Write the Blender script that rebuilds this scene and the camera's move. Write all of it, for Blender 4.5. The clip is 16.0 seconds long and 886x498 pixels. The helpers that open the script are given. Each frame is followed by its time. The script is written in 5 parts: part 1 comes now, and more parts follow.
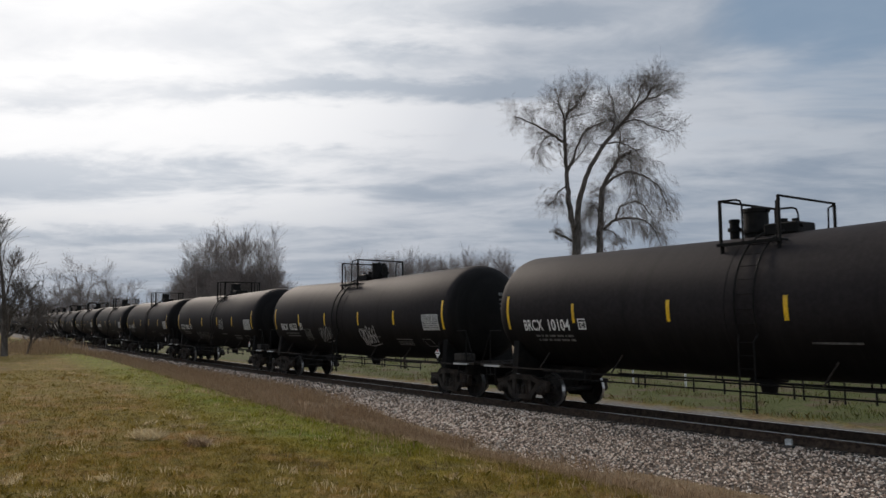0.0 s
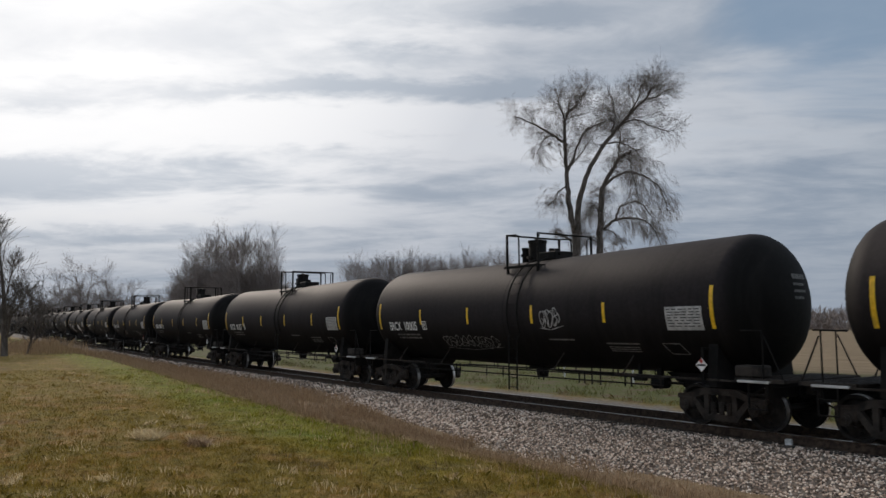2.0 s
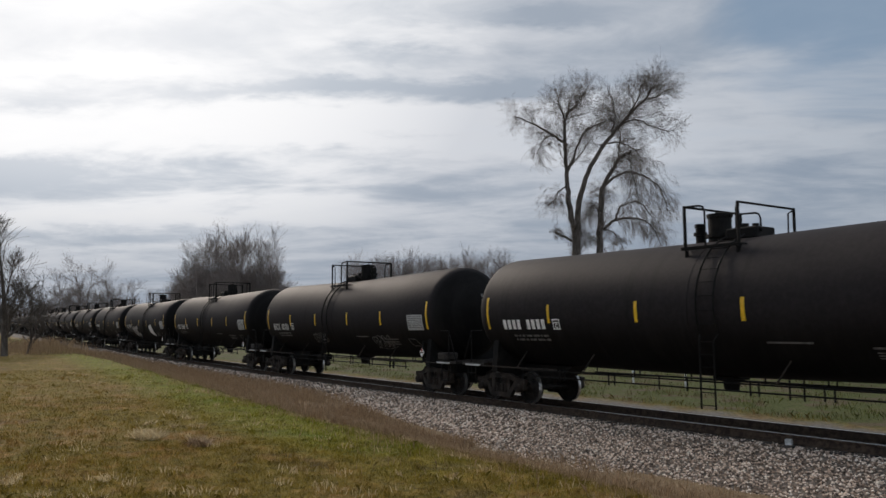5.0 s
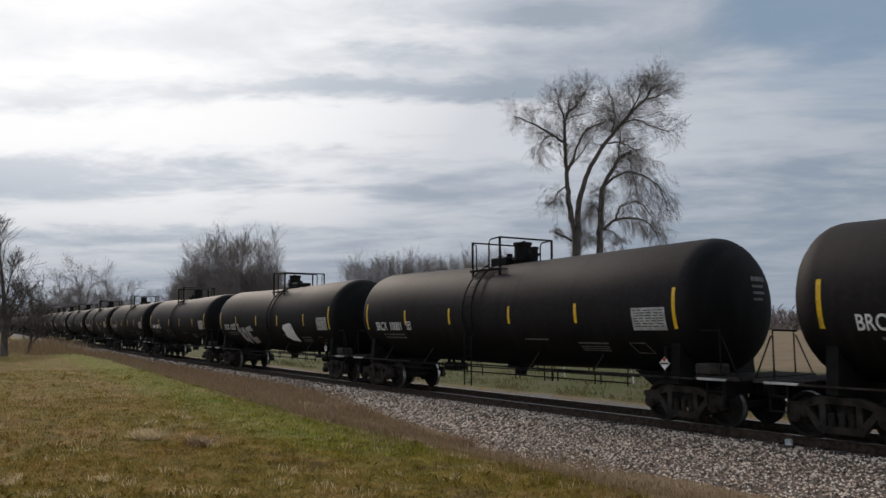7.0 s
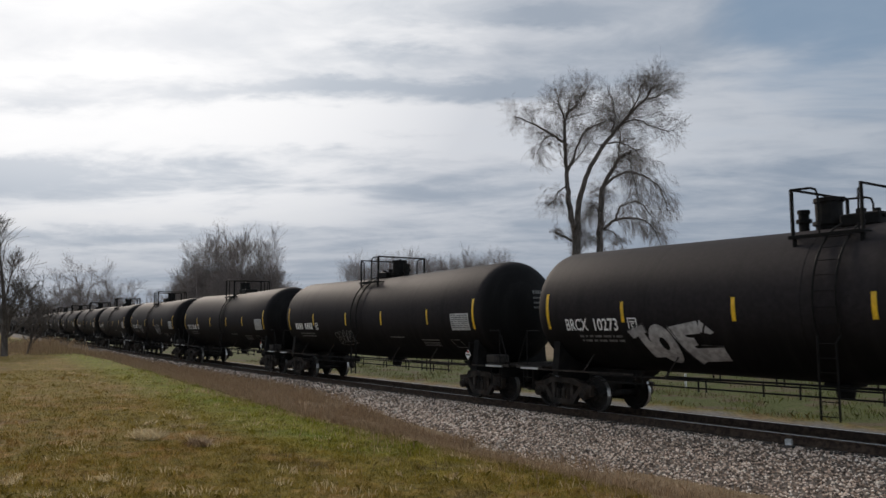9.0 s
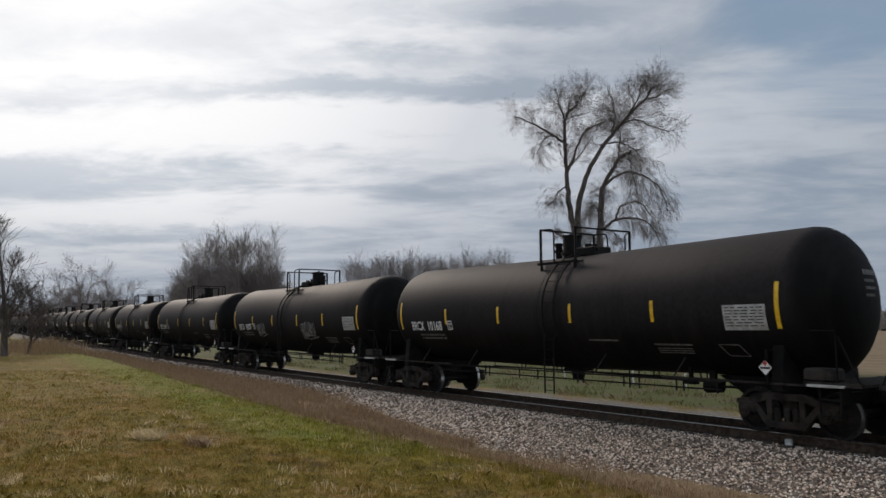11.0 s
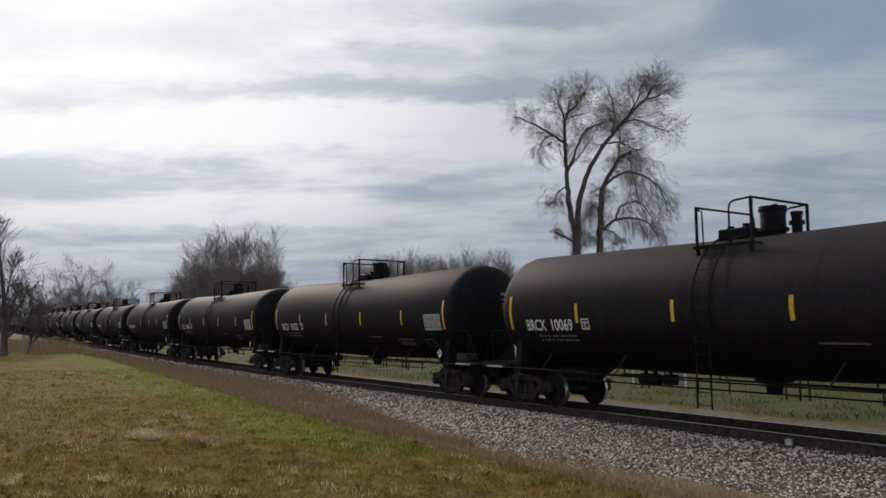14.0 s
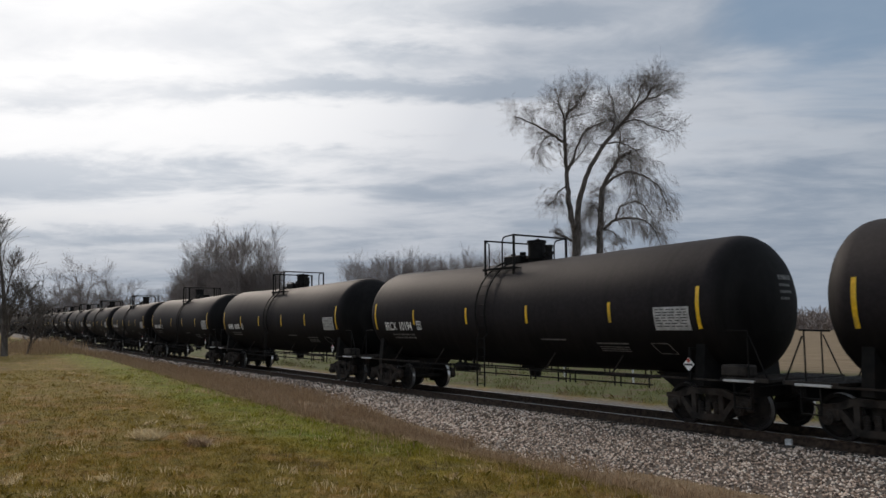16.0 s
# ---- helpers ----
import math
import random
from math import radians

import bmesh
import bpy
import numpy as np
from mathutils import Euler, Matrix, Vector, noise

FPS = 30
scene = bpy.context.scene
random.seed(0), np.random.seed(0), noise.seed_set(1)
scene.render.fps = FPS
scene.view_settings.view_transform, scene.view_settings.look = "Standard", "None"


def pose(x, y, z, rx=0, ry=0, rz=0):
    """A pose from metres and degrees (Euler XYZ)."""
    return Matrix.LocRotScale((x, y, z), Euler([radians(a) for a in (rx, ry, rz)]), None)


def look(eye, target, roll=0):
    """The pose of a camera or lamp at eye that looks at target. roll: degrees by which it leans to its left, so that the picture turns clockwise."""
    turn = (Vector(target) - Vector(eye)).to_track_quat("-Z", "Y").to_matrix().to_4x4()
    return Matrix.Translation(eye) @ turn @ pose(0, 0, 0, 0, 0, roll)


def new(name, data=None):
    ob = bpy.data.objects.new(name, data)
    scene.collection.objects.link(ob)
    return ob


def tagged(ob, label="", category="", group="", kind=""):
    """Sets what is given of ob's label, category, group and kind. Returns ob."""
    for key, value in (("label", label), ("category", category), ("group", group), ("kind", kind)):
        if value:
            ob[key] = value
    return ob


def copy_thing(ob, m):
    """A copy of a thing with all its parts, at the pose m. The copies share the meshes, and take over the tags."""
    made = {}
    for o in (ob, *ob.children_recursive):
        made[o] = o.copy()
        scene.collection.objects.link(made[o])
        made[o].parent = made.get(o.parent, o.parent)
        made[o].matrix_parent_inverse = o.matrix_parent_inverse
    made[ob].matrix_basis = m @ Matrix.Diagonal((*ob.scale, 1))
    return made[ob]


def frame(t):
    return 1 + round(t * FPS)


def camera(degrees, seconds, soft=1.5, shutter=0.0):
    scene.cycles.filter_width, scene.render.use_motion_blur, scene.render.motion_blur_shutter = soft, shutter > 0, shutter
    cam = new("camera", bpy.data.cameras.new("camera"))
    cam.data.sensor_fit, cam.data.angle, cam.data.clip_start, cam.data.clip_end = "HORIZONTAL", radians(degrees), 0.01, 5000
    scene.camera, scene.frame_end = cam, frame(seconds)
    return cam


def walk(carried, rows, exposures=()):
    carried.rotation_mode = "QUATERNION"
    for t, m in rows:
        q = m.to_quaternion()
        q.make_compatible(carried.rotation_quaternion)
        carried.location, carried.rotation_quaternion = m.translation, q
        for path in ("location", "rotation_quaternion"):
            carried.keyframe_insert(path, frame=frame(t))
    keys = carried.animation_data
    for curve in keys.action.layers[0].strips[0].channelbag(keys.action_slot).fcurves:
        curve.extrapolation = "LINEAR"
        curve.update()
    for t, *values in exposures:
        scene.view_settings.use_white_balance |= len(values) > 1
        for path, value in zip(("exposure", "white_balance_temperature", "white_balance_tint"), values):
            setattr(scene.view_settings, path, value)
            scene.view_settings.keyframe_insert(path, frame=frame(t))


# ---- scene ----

# ------------------------------------------------------------------ camera
cam = camera(58.92, 16.0, 1.5, 0.06)
EYE = Vector((0.0, -15.785, 2.203))
AIM = EYE + Vector((-math.sin(radians(56.25)) * math.cos(radians(5.76)),
                    math.cos(radians(56.25)) * math.cos(radians(5.76)), math.sin(radians(5.76))))
walk(cam, [(0.0, look(EYE, AIM, -0.27)), (16.0, look(EYE, AIM, -0.27))])
scene.view_settings.exposure = 0.0

# ------------------------------------------------------------------ sky and sun
SUN_AZ, SUN_EL = radians(84.0), radians(30.0)      # azimuth to the left of +y
SUN_DIR = Vector((-math.sin(SUN_AZ) * math.cos(SUN_EL), math.cos(SUN_AZ) * math.cos(SUN_EL), math.sin(SUN_EL)))


class Nodes:
    """Small helper to write node trees in a few words."""

    def __init__(self, tree):
        self.t = tree
        tree.nodes.clear()

    def add(self, kind, out=0, **kw):
        n = self.t.nodes.new(kind)
        for k, v in kw.items():
            if k == "op":
                n.operation = v
            elif k == "blend":
                n.blend_type = v
            elif k == "dims":
                n.noise_dimensions = v
            elif k == "sky":
                n.sky_type = v
        return n

    def put(self, n, key, v):
        if isinstance(v, bpy.types.NodeSocket):
            self.t.links.new(v, n.inputs[key])
        else:
            n.inputs[key].default_value = v

    def math(self, op, a, b=0.0, c=None):
        n = self.add("ShaderNodeMath", op=op)
        self.put(n, 0, a), self.put(n, 1, b)
        if c is not None:
            self.put(n, 2, c)
        return n.outputs[0]

    def vec(self, op, a, b=(0, 0, 0), out=0):
        n = self.add("ShaderNodeVectorMath", op=op)
        self.put(n, 0, a), self.put(n, 1, b)
        return n.outputs[out]

    def noise(self, v, scale, detail=4.0, rough=0.55, distort=0.0, out=0):
        n = self.add("ShaderNodeTexNoise")
        self.put(n, "Vector", v), self.put(n, "Scale", scale), self.put(n, "Detail", detail)
        self.put(n, "Roughness", rough), self.put(n, "Distortion", distort)
        return n.outputs[out]

    def ramp(self, fac, stops):
        n = self.add("ShaderNodeValToRGB")
        el = n.color_ramp.elements
        while len(el) < len(stops):
            el.new(0.5)
        for e, (p, c) in zip(el, stops):
            e.position = p
            e.color = (c, c, c, 1) if isinstance(c, (int, float)) else (*c, 1)
        self.put(n, 0, fac)
        return n.outputs[0]

    def mix(self, fac, a, b, blend="MIX"):
        n = self.add("ShaderNodeMixRGB", blend=blend)
        self.put(n, 0, fac)
        for k, v in ((1, a), (2, b)):
            self.put(n, k, v if isinstance(v, bpy.types.NodeSocket) else (*v, 1))
        return n.outputs[0]

    def range(self, v, a, b, c=0.0, d=1.0):
        n = self.add("ShaderNodeMapRange")
        n.interpolation_type = "SMOOTHSTEP"
        for k, x in zip(range(5), (v, a, b, c, d)):
            self.put(n, k, x)
        return n.outputs[0]

    def xyz(self, v):
        n = self.add("ShaderNodeSeparateXYZ")
        self.put(n, 0, v)
        return n.outputs

    def join(self, x, y, z):
        n = self.add("ShaderNodeCombineXYZ")
        self.put(n, 0, x), self.put(n, 1, y), self.put(n, 2, z)
        return n.outputs[0]


GREY_STREAKS = ((-0.34, 0.384, 0.14, 0.022, 0.6), (-0.19, 0.314, 0.24, 0.011, 0.9), (-0.53, 0.303, 0.06, 0.010, 0.7), (-0.12, 0.226, 0.11, 0.015, 0.8),
                (-0.33, 0.197, 0.17, 0.016, 0.7), (-0.54, 0.207, 0.07, 0.013, 0.8), (-0.13, 0.172, 0.19, 0.015, 0.55), (-0.47, 0.118, 0.16, 0.012, 0.6),
                (-0.10, 0.135, 0.16, 0.022, 0.4), (0.13, 0.409, 0.08, 0.012, 0.7), (-0.06, 0.350, 0.09, 0.011, 0.5), (0.07, 0.306, 0.07, 0.014, 0.7),
                (0.45, 0.188, 0.16, 0.021, 0.4), (0.29, 0.115, 0.15, 0.018, 0.3))
PALE_STREAKS = ((-0.46, 0.255, 0.24, 0.030, 0.9), (-0.12, 0.271, 0.24, 0.017, 0.8), (-0.39, 0.144, 0.16, 0.009, 0.7), (-0.02, 0.382, 0.19, 0.018, 0.6),
                (-0.46, 0.342, 0.13, 0.012, 0.6), (0.09, 0.249, 0.11, 0.030, 0.5), (0.45, 0.315, 0.10, 0.021, 0.5), (-0.16, 0.168, 0.044, 0.010, 0.5),
                (0.40, 0.247, 0.11, 0.011, 0.4))


def make_world():
    world = bpy.data.worlds.new("overcast_sky")
    scene.world = world
    world.use_nodes = True
    n = Nodes(world.node_tree)
    sky = n.add("ShaderNodeTexSky", sky="NISHITA")
    sky.sun_disc = False
    sky.sun_elevation = SUN_EL
    sky.sun_rotation = -SUN_AZ
    sky.air_density, sky.dust_density, sky.ozone_density = 1.0, 1.5, 1.0
    clear = n.mix(1.0, sky.outputs[0], (0.085, 0.085, 0.085), "MULTIPLY")
    d = n.add("ShaderNodeTexCoord").outputs["Generated"]
    x, y, z = n.xyz(d)
    up = n.math("MAXIMUM", z, 0.0)
    # a cloud deck seen in perspective; across and along the view's heading
    ca, sa = math.cos(radians(56.25)), math.sin(radians(56.25))
    across = n.math("ADD", n.math("MULTIPLY", x, ca), n.math("MULTIPLY", y, sa))
    along = n.math("SUBTRACT", n.math("MULTIPLY", y, ca), n.math("MULTIPLY", x, sa))
    h = n.math("ADD", up, 0.10)
    u = n.math("DIVIDE", across, h)
    v = n.math("DIVIDE", along, h)
    deck = n.join(n.math("MULTIPLY", u, 0.62), n.math("ADD", v, n.math("MULTIPLY", u, 0.10)), 6.4)
    big = n.noise(deck, 0.70, 3.0, 0.5, 0.5)
    mid = n.noise(deck, 1.5, 5.0, 0.56, 0.8)
    fine = n.noise(n.join(n.math("MULTIPLY", u, 0.7), v, 1.3), 5.0, 7.0, 0.62, 0.4)
    wisps = n.math("ADD", n.math("ADD", n.math("MULTIPLY", big, 0.34), n.math("MULTIPLY", mid, 0.52)),
                   n.math("MULTIPLY", fine, 0.24))
    dens = n.math("ADD", 0.545, n.math("MULTIPLY", n.math("SUBTRACT", wisps, 0.55), 0.62))
    # long cloud streaks: where they lie across and up the sky, how long and thick, how dense
    front = n.math("MAXIMUM", along, 0.08)
    p, q = n.math("DIVIDE", across, front), n.math("DIVIDE", up, front)
    pq = n.join(p, n.math("MULTIPLY", q, 3.0), 2.2)
    w1, w2 = n.noise(pq, 5.0, 4.0, 0.6), n.noise(pq, 17.0, 5.0, 0.62)
    q = n.math("ADD", q, n.math("ADD", n.math("MULTIPLY", n.math("SUBTRACT", w1, 0.5), 0.050), n.math("MULTIPLY", n.math("SUBTRACT", w2, 0.5), 0.034)))
    total = 0.0
    for sign, streaks in ((1.0, GREY_STREAKS), (-1.0, PALE_STREAKS)):
        for p0, q0, wp, wq, k in streaks:
            a = n.math("MULTIPLY", n.math("SUBTRACT", p, p0), 1.0 / wp)
            c = n.math("MULTIPLY", n.math("SUBTRACT", q, q0), 1.0 / wq)
            rr = n.math("ADD", n.math("MULTIPLY", a, a), n.math("MULTIPLY", c, c))
            total = n.math("ADD", total, n.math("MULTIPLY", n.math("EXPONENT", n.math("MULTIPLY", rr, -0.8)), sign * k))
    ahead = n.range(along, 0.15, 0.4)
    dens = n.math("ADD", dens, n.math("MULTIPLY", n.math("MULTIPLY", total, ahead), 0.105))
    # glow of the veiled sun
    dot = n.vec("DOT_PRODUCT", d, tuple(SUN_DIR), out=1)
    glow = n.math("POWER", n.range(dot, 0.25, 1.03), 1.6)
    thin = n.ramp(glow, [(0.0, (0.345, 0.395, 0.46)), (0.2, (0.445, 0.485, 0.545)), (0.8, (0.64, 0.66, 0.705)), (1.0, (1.08, 1.07, 1.07))])
    thick = n.ramp(glow, [(0.0, (0.20, 0.26, 0.335)), (0.2, (0.26, 0.315, 0.395)), (0.8, (0.35, 0.40, 0.475)), (0.93, (0.53, 0.575, 0.64)), (1.0, (0.96, 0.96, 0.98))])
    shade = n.range(dens, 0.475, 0.635)
    cloud = n.mix(shade, thin, thick)
    hole = n.math("MULTIPLY", n.range(dens, 0.40, 0.51, 0.5, 0.0), n.math("SUBTRACT", 1.0, glow))
    col = n.mix(hole, cloud, clear)
    # a gap of blue high over the far end of the fields
    gap = n.vec("DOT_PRODUCT", d, tuple((Vector((math.cos(radians(56.25)), math.sin(radians(56.25)), 0)) * 0.56 + Vector((-math.sin(radians(56.25)), math.cos(radians(56.25)), 0)) + Vector((0, 0, 0.45))).normalized()), out=1)
    gap = n.math("ADD", gap, n.math("MULTIPLY", n.math("SUBTRACT", mid, 0.5), 0.03))
    col = n.mix(n.range(gap, 0.985, 0.9985, 0.0, 0.8), col, (0.21, 0.30, 0.42))
    # haze low over the horizon
    col = n.mix(n.range(up, 0.0, 0.20, 0.75, 0.0), col, (0.285, 0.33, 0.40))
    # clouds opposite the sun, out of view, boosted to light the near flanks
    col = n.mix(n.range(dot, 0.15, -0.65), col, n.mix(1.0, col, (2.5, 2.38, 2.30), "MULTIPLY"))
    bg = n.add("ShaderNodeBackground")
    n.put(bg, 0, col), n.put(bg, 1, 1.0)
    o = n.add("ShaderNodeOutputWorld")
    n.put(o, 0, bg.outputs[0])


make_world()
sun = new("sun", bpy.data.lights.new("sun", "SUN"))
sun.data.energy, sun.data.angle, sun.data.color = 2.4, radians(14), (1.0, 0.87, 0.75)
sun.matrix_world = look(SUN_DIR * 50, (0, 0, 0))


# ------------------------------------------------------------------ materials
def material(name, build):
    m = bpy.data.materials.new(name)
    m.use_nodes = True
    n = Nodes(m.node_tree)
    b = n.add("ShaderNodeBsdfPrincipled")
    o = n.add("ShaderNodeOutputMaterial")
    n.put(o, 0, b.outputs[0])
    build(n, b)
    return m


def obj_co(n):
    return n.add("ShaderNodeTexCoord").outputs["Object"]


def bump(n, b, height, strength, dist=0.02):
    k = n.add("ShaderNodeBump")
    n.put(k, "Height", height), n.put(k, "Strength", strength), n.put(k, "Distance", dist)
    n.put(b, "Normal", k.outputs[0])


def speckled(name, dark, light, scale, rough=0.6, metal=0.0, relief=0.2, grime=None, gloss=0.5):
    def build(n, b):
        co = obj_co(n)
        f = n.noise(co, scale, 6, 0.6)
        col = n.mix(n.range(f, 0.35, 0.65), dark, light)
        if grime:
            col = n.mix(n.range(n.noise(co, scale * 0.17, 5, 0.65), 0.48, 0.72), col, grime)
        n.put(b, "Base Color", col)
        n.put(b, "Roughness", n.math("ADD", n.math("MULTIPLY", f, 0.25), rough - 0.12))
        n.put(b, "Metallic", metal)
        n.put(b, "Specular IOR Level", gloss)
        bump(n, b, n.noise(co, scale * 3, 4, 0.6), relief, 0.01)
    return material(name, build)


def tank_paint():
    def build(n, b):
        co = obj_co(n)
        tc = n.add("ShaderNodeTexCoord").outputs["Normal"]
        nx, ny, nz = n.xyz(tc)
        r = n.add("ShaderNodeObjectInfo").outputs["Random"]
        shifted = n.vec("ADD", co, n.join(n.math("MULTIPLY", r, 31.0), 0.0, 0.0))
        streak = n.noise(n.vec("MULTIPLY", shifted, (5.0, 1.0, 0.35)), 1.0, 6, 0.65)
        blot = n.noise(shifted, 0.55, 5, 0.6)
        grain = n.noise(shifted, 9.0, 5, 0.65)
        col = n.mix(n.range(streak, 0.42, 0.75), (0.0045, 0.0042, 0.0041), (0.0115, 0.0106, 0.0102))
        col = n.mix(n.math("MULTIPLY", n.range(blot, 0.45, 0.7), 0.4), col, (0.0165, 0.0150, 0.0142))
        # road dust on what faces up; shade of heads and belly painted in
        dust_and_shade = n.math("MULTIPLY", n.range(nz, -0.6, 0.05), n.range(n.math("ABSOLUTE", nx), 0.75, 0.15))
        col = n.mix(n.math("MULTIPLY", dust_and_shade, n.range(grain, 0.3, 0.75, 0.45, 0.85)), col, (0.0365, 0.0306, 0.0318))
        # rain streaks down the flanks from the top
        run = n.noise(n.vec("MULTIPLY", shifted, (2.6, 0.25, 0.12)), 1.0, 5, 0.6)
        col = n.mix(n.math("MULTIPLY", n.range(run, 0.55, 0.72), 0.35), col, (0.0060, 0.0055, 0.0054))
        n.put(b, "Base Color", col)
        n.put(b, "Roughness", n.math("ADD", 0.58, n.math("MULTIPLY", grain, 0.2)))
        n.put(b, "Specular IOR Level", 0.10)
        bump(n, b, n.math("ADD", n.noise(shifted, 1.6, 3, 0.5), n.math("MULTIPLY", grain, 0.05)), 0.12, 0.03)
    return material("black_tank_paint", build)


def ground_colour(n):
    co = obj_co(n)
    x, y, z = n.xyz(co)
    flat = n.join(x, y, 0.0)
    a = n.noise(flat, 0.16, 5, 0.6)
    c = n.noise(flat, 0.75, 5, 0.65)
    f = n.noise(flat, 9.0, 5, 0.7)
    green = n.mix(n.range(f, 0.3, 0.7), (0.098, 0.075, 0.012), (0.212, 0.158, 0.028))
    straw = n.mix(n.range(f, 0.3, 0.7), (0.122, 0.074, 0.027), (0.248, 0.158, 0.062))
    g = n.noise(flat, 2.8, 4, 0.65)
    mixv = n.math("ADD", n.math("ADD", n.math("MULTIPLY", a, 0.28), n.math("MULTIPLY", c, 0.42)), n.math("MULTIPLY", g, 0.30))
    # the strip beside the brush is greener, the middle of the bank drier
    out = n.math("MULTIPLY", n.math("MAXIMUM", n.math("SUBTRACT", -15.0, x), 0.0), -0.045)
    yb = n.math("ADD", y, n.math("MAXIMUM", out, -3.0))
    strip = n.math("MULTIPLY", n.math("MULTIPLY", n.range(yb, -10.9, -8.9), n.range(yb, -6.6, -7.6)), n.range(x, -9.0, -15.0, 0.15, 1.0))
    mixv = n.math("SUBTRACT", mixv, n.math("MULTIPLY", strip, 0.10))
    col = n.mix(n.range(mixv, 0.465, 0.595), green, straw)
    # bleached thatch and bare brown earth in patches
    patchy = n.noise(n.join(n.math("MULTIPLY", x, 0.8), y, 5.0), 0.5, 6, 0.7)
    col = n.mix(n.range(patchy, 0.56, 0.68, 0.0, 0.6), col, n.mix(n.range(f, 0.3, 0.7), (0.110, 0.076, 0.040), (0.245, 0.172, 0.095)))
    col = n.mix(n.range(patchy, 0.44, 0.33, 0.0, 0.7), col, n.mix(n.range(f, 0.3, 0.7), (0.070, 0.042, 0.017), (0.140, 0.086, 0.036)))
    col = n.mix(n.math("MULTIPLY", strip, n.range(c, 0.34, 0.56, 0.95, 0.45)), col, n.mix(n.range(f, 0.3, 0.7), (0.084, 0.106, 0.011), (0.176, 0.212, 0.026)))
    col = n.mix(1.0, col, n.ramp(c, [(0.32, 0.78), (0.5, 1.0), (0.68, 1.2)]), "MULTIPLY")
    col = n.mix(1.0, col, n.ramp(g, [(0.3, 0.58), (0.5, 0.97), (0.7, 1.36)]), "MULTIPLY")
    brush = n.mix(n.range(f, 0.3, 0.7), (0.140, 0.098, 0.058), (0.290, 0.212, 0.132))
    edge = n.math("ADD", y, n.math("MULTIPLY", n.math("SUBTRACT", c, 0.5), 2.4))
    nedge = n.math("ADD", yb, n.math("ADD", n.math("MULTIPLY", n.math("SUBTRACT", c, 0.5), 4.2), n.math("MULTIPLY", n.math("SUBTRACT", g, 0.5), 2.4)))
    near = n.math("MULTIPLY", n.range(nedge, -8.3, -6.3), n.range(y, 0.5, 0.0))
    col = n.mix(near, col, brush)
    # far side: gravel track, rough grass, stubble field
    gravel = n.mix(n.range(f, 0.3, 0.7), (0.10, 0.094, 0.087), (0.21, 0.200, 0.188))
    fg = n.math("MULTIPLY", n.range(edge, 0.5, 1.0), n.range(edge, 5.4, 4.2))
    col = n.mix(fg, col, gravel)
    stubble = n.mix(n.range(n.noise(n.join(x, n.math("MULTIPLY", y, 4.0), 0.0), 0.2, 5, 0.6), 0.35, 0.65), (0.15, 0.115, 0.072), (0.22, 0.17, 0.112))
    rough_side = n.mix(n.range(f, 0.3, 0.7), (0.036, 0.048, 0.016), (0.092, 0.112, 0.042))
    rough_side = n.mix(n.range(c, 0.50, 0.60), rough_side, n.mix(n.range(f, 0.3, 0.7), (0.055, 0.045, 0.030), (0.120, 0.100, 0.070)))
    col = n.mix(n.math("MULTIPLY", n.range(edge, 4.6, 5.8), 0.9), col, rough_side)
    col = n.mix(n.range(edge, 24.0, 30.0), col, stubble)
    return col, f, c


def ground_mat():
    def build(n, b):
        col, f, c = ground_colour(n)
        n.put(b, "Base Color", col)
        n.put(b, "Roughness", 0.95)
        n.put(b, "Specular IOR Level", 0.1)
        bump(n, b, n.math("ADD", f, c), 0.8, 0.06)
    return material("bank_ground", build)


def grass_mat():
    def build(n, b):
        col, f, c = ground_colour(n)
        r = n.add("ShaderNodeNewGeometry").outputs["Random Per Island"]
        col = n.mix(1.0, col, n.ramp(r, [(0.0, (1.05, 1.02, 0.95)), (0.8, (1.3, 1.28, 1.2)), (1.0, (1.9, 1.8, 1.6))]), "MULTIPLY")
        n.put(b, "Base Color", col)
        n.put(b, "Roughness", 0.8)
        n.put(b, "Specular IOR Level", 0.2)
        tr = n.add("ShaderNodeBsdfTranslucent")
        n.put(tr, 0, col)
        mx = n.add("ShaderNodeMixShader")
        n.put(mx, 0, 0.5), n.put(mx, 1, b.outputs[0]), n.put(mx, 2, tr.outputs[0])
        out = [q for q in n.t.nodes if q.bl_idname == "ShaderNodeOutputMaterial"][0]
        n.put(out, 0, mx.outputs[0])
    return material("short_grass", build)


def stone_mat():
    def build(n, b):
        r = n.add("ShaderNodeNewGeometry").outputs["Random Per Island"]
        f = n.noise(obj_co(n), 40.0, 4, 0.6)
        col = n.ramp(r, [(0.0, (0.035, 0.024, 0.018)), (0.3, (0.21, 0.146, 0.105)), (0.55, (0.54, 0.405, 0.31)), (0.8, (0.76, 0.61, 0.49)), (1.0, (0.92, 0.83, 0.72))])
        col = n.mix(1.0, col, n.ramp(f, [(0.3, 0.75), (0.7, 1.15)]), "MULTIPLY")
        n.put(b, "Base Color", col)
        n.put(b, "Roughness", 0.85)
    return material("ballast_stone", build)


def bark_mat(name, dark, light):
    def build(n, b):
        co = obj_co(n)
        f = n.noise(n.vec("MULTIPLY", co, (6, 6, 1.2)), 1.5, 6, 0.65)
        n.put(b, "Base Color", n.mix(n.range(f, 0.35, 0.65), dark, light))
        n.put(b, "Roughness", 0.9)
        bump(n, b, f, 0.6, 0.05)
    return material(name, build)


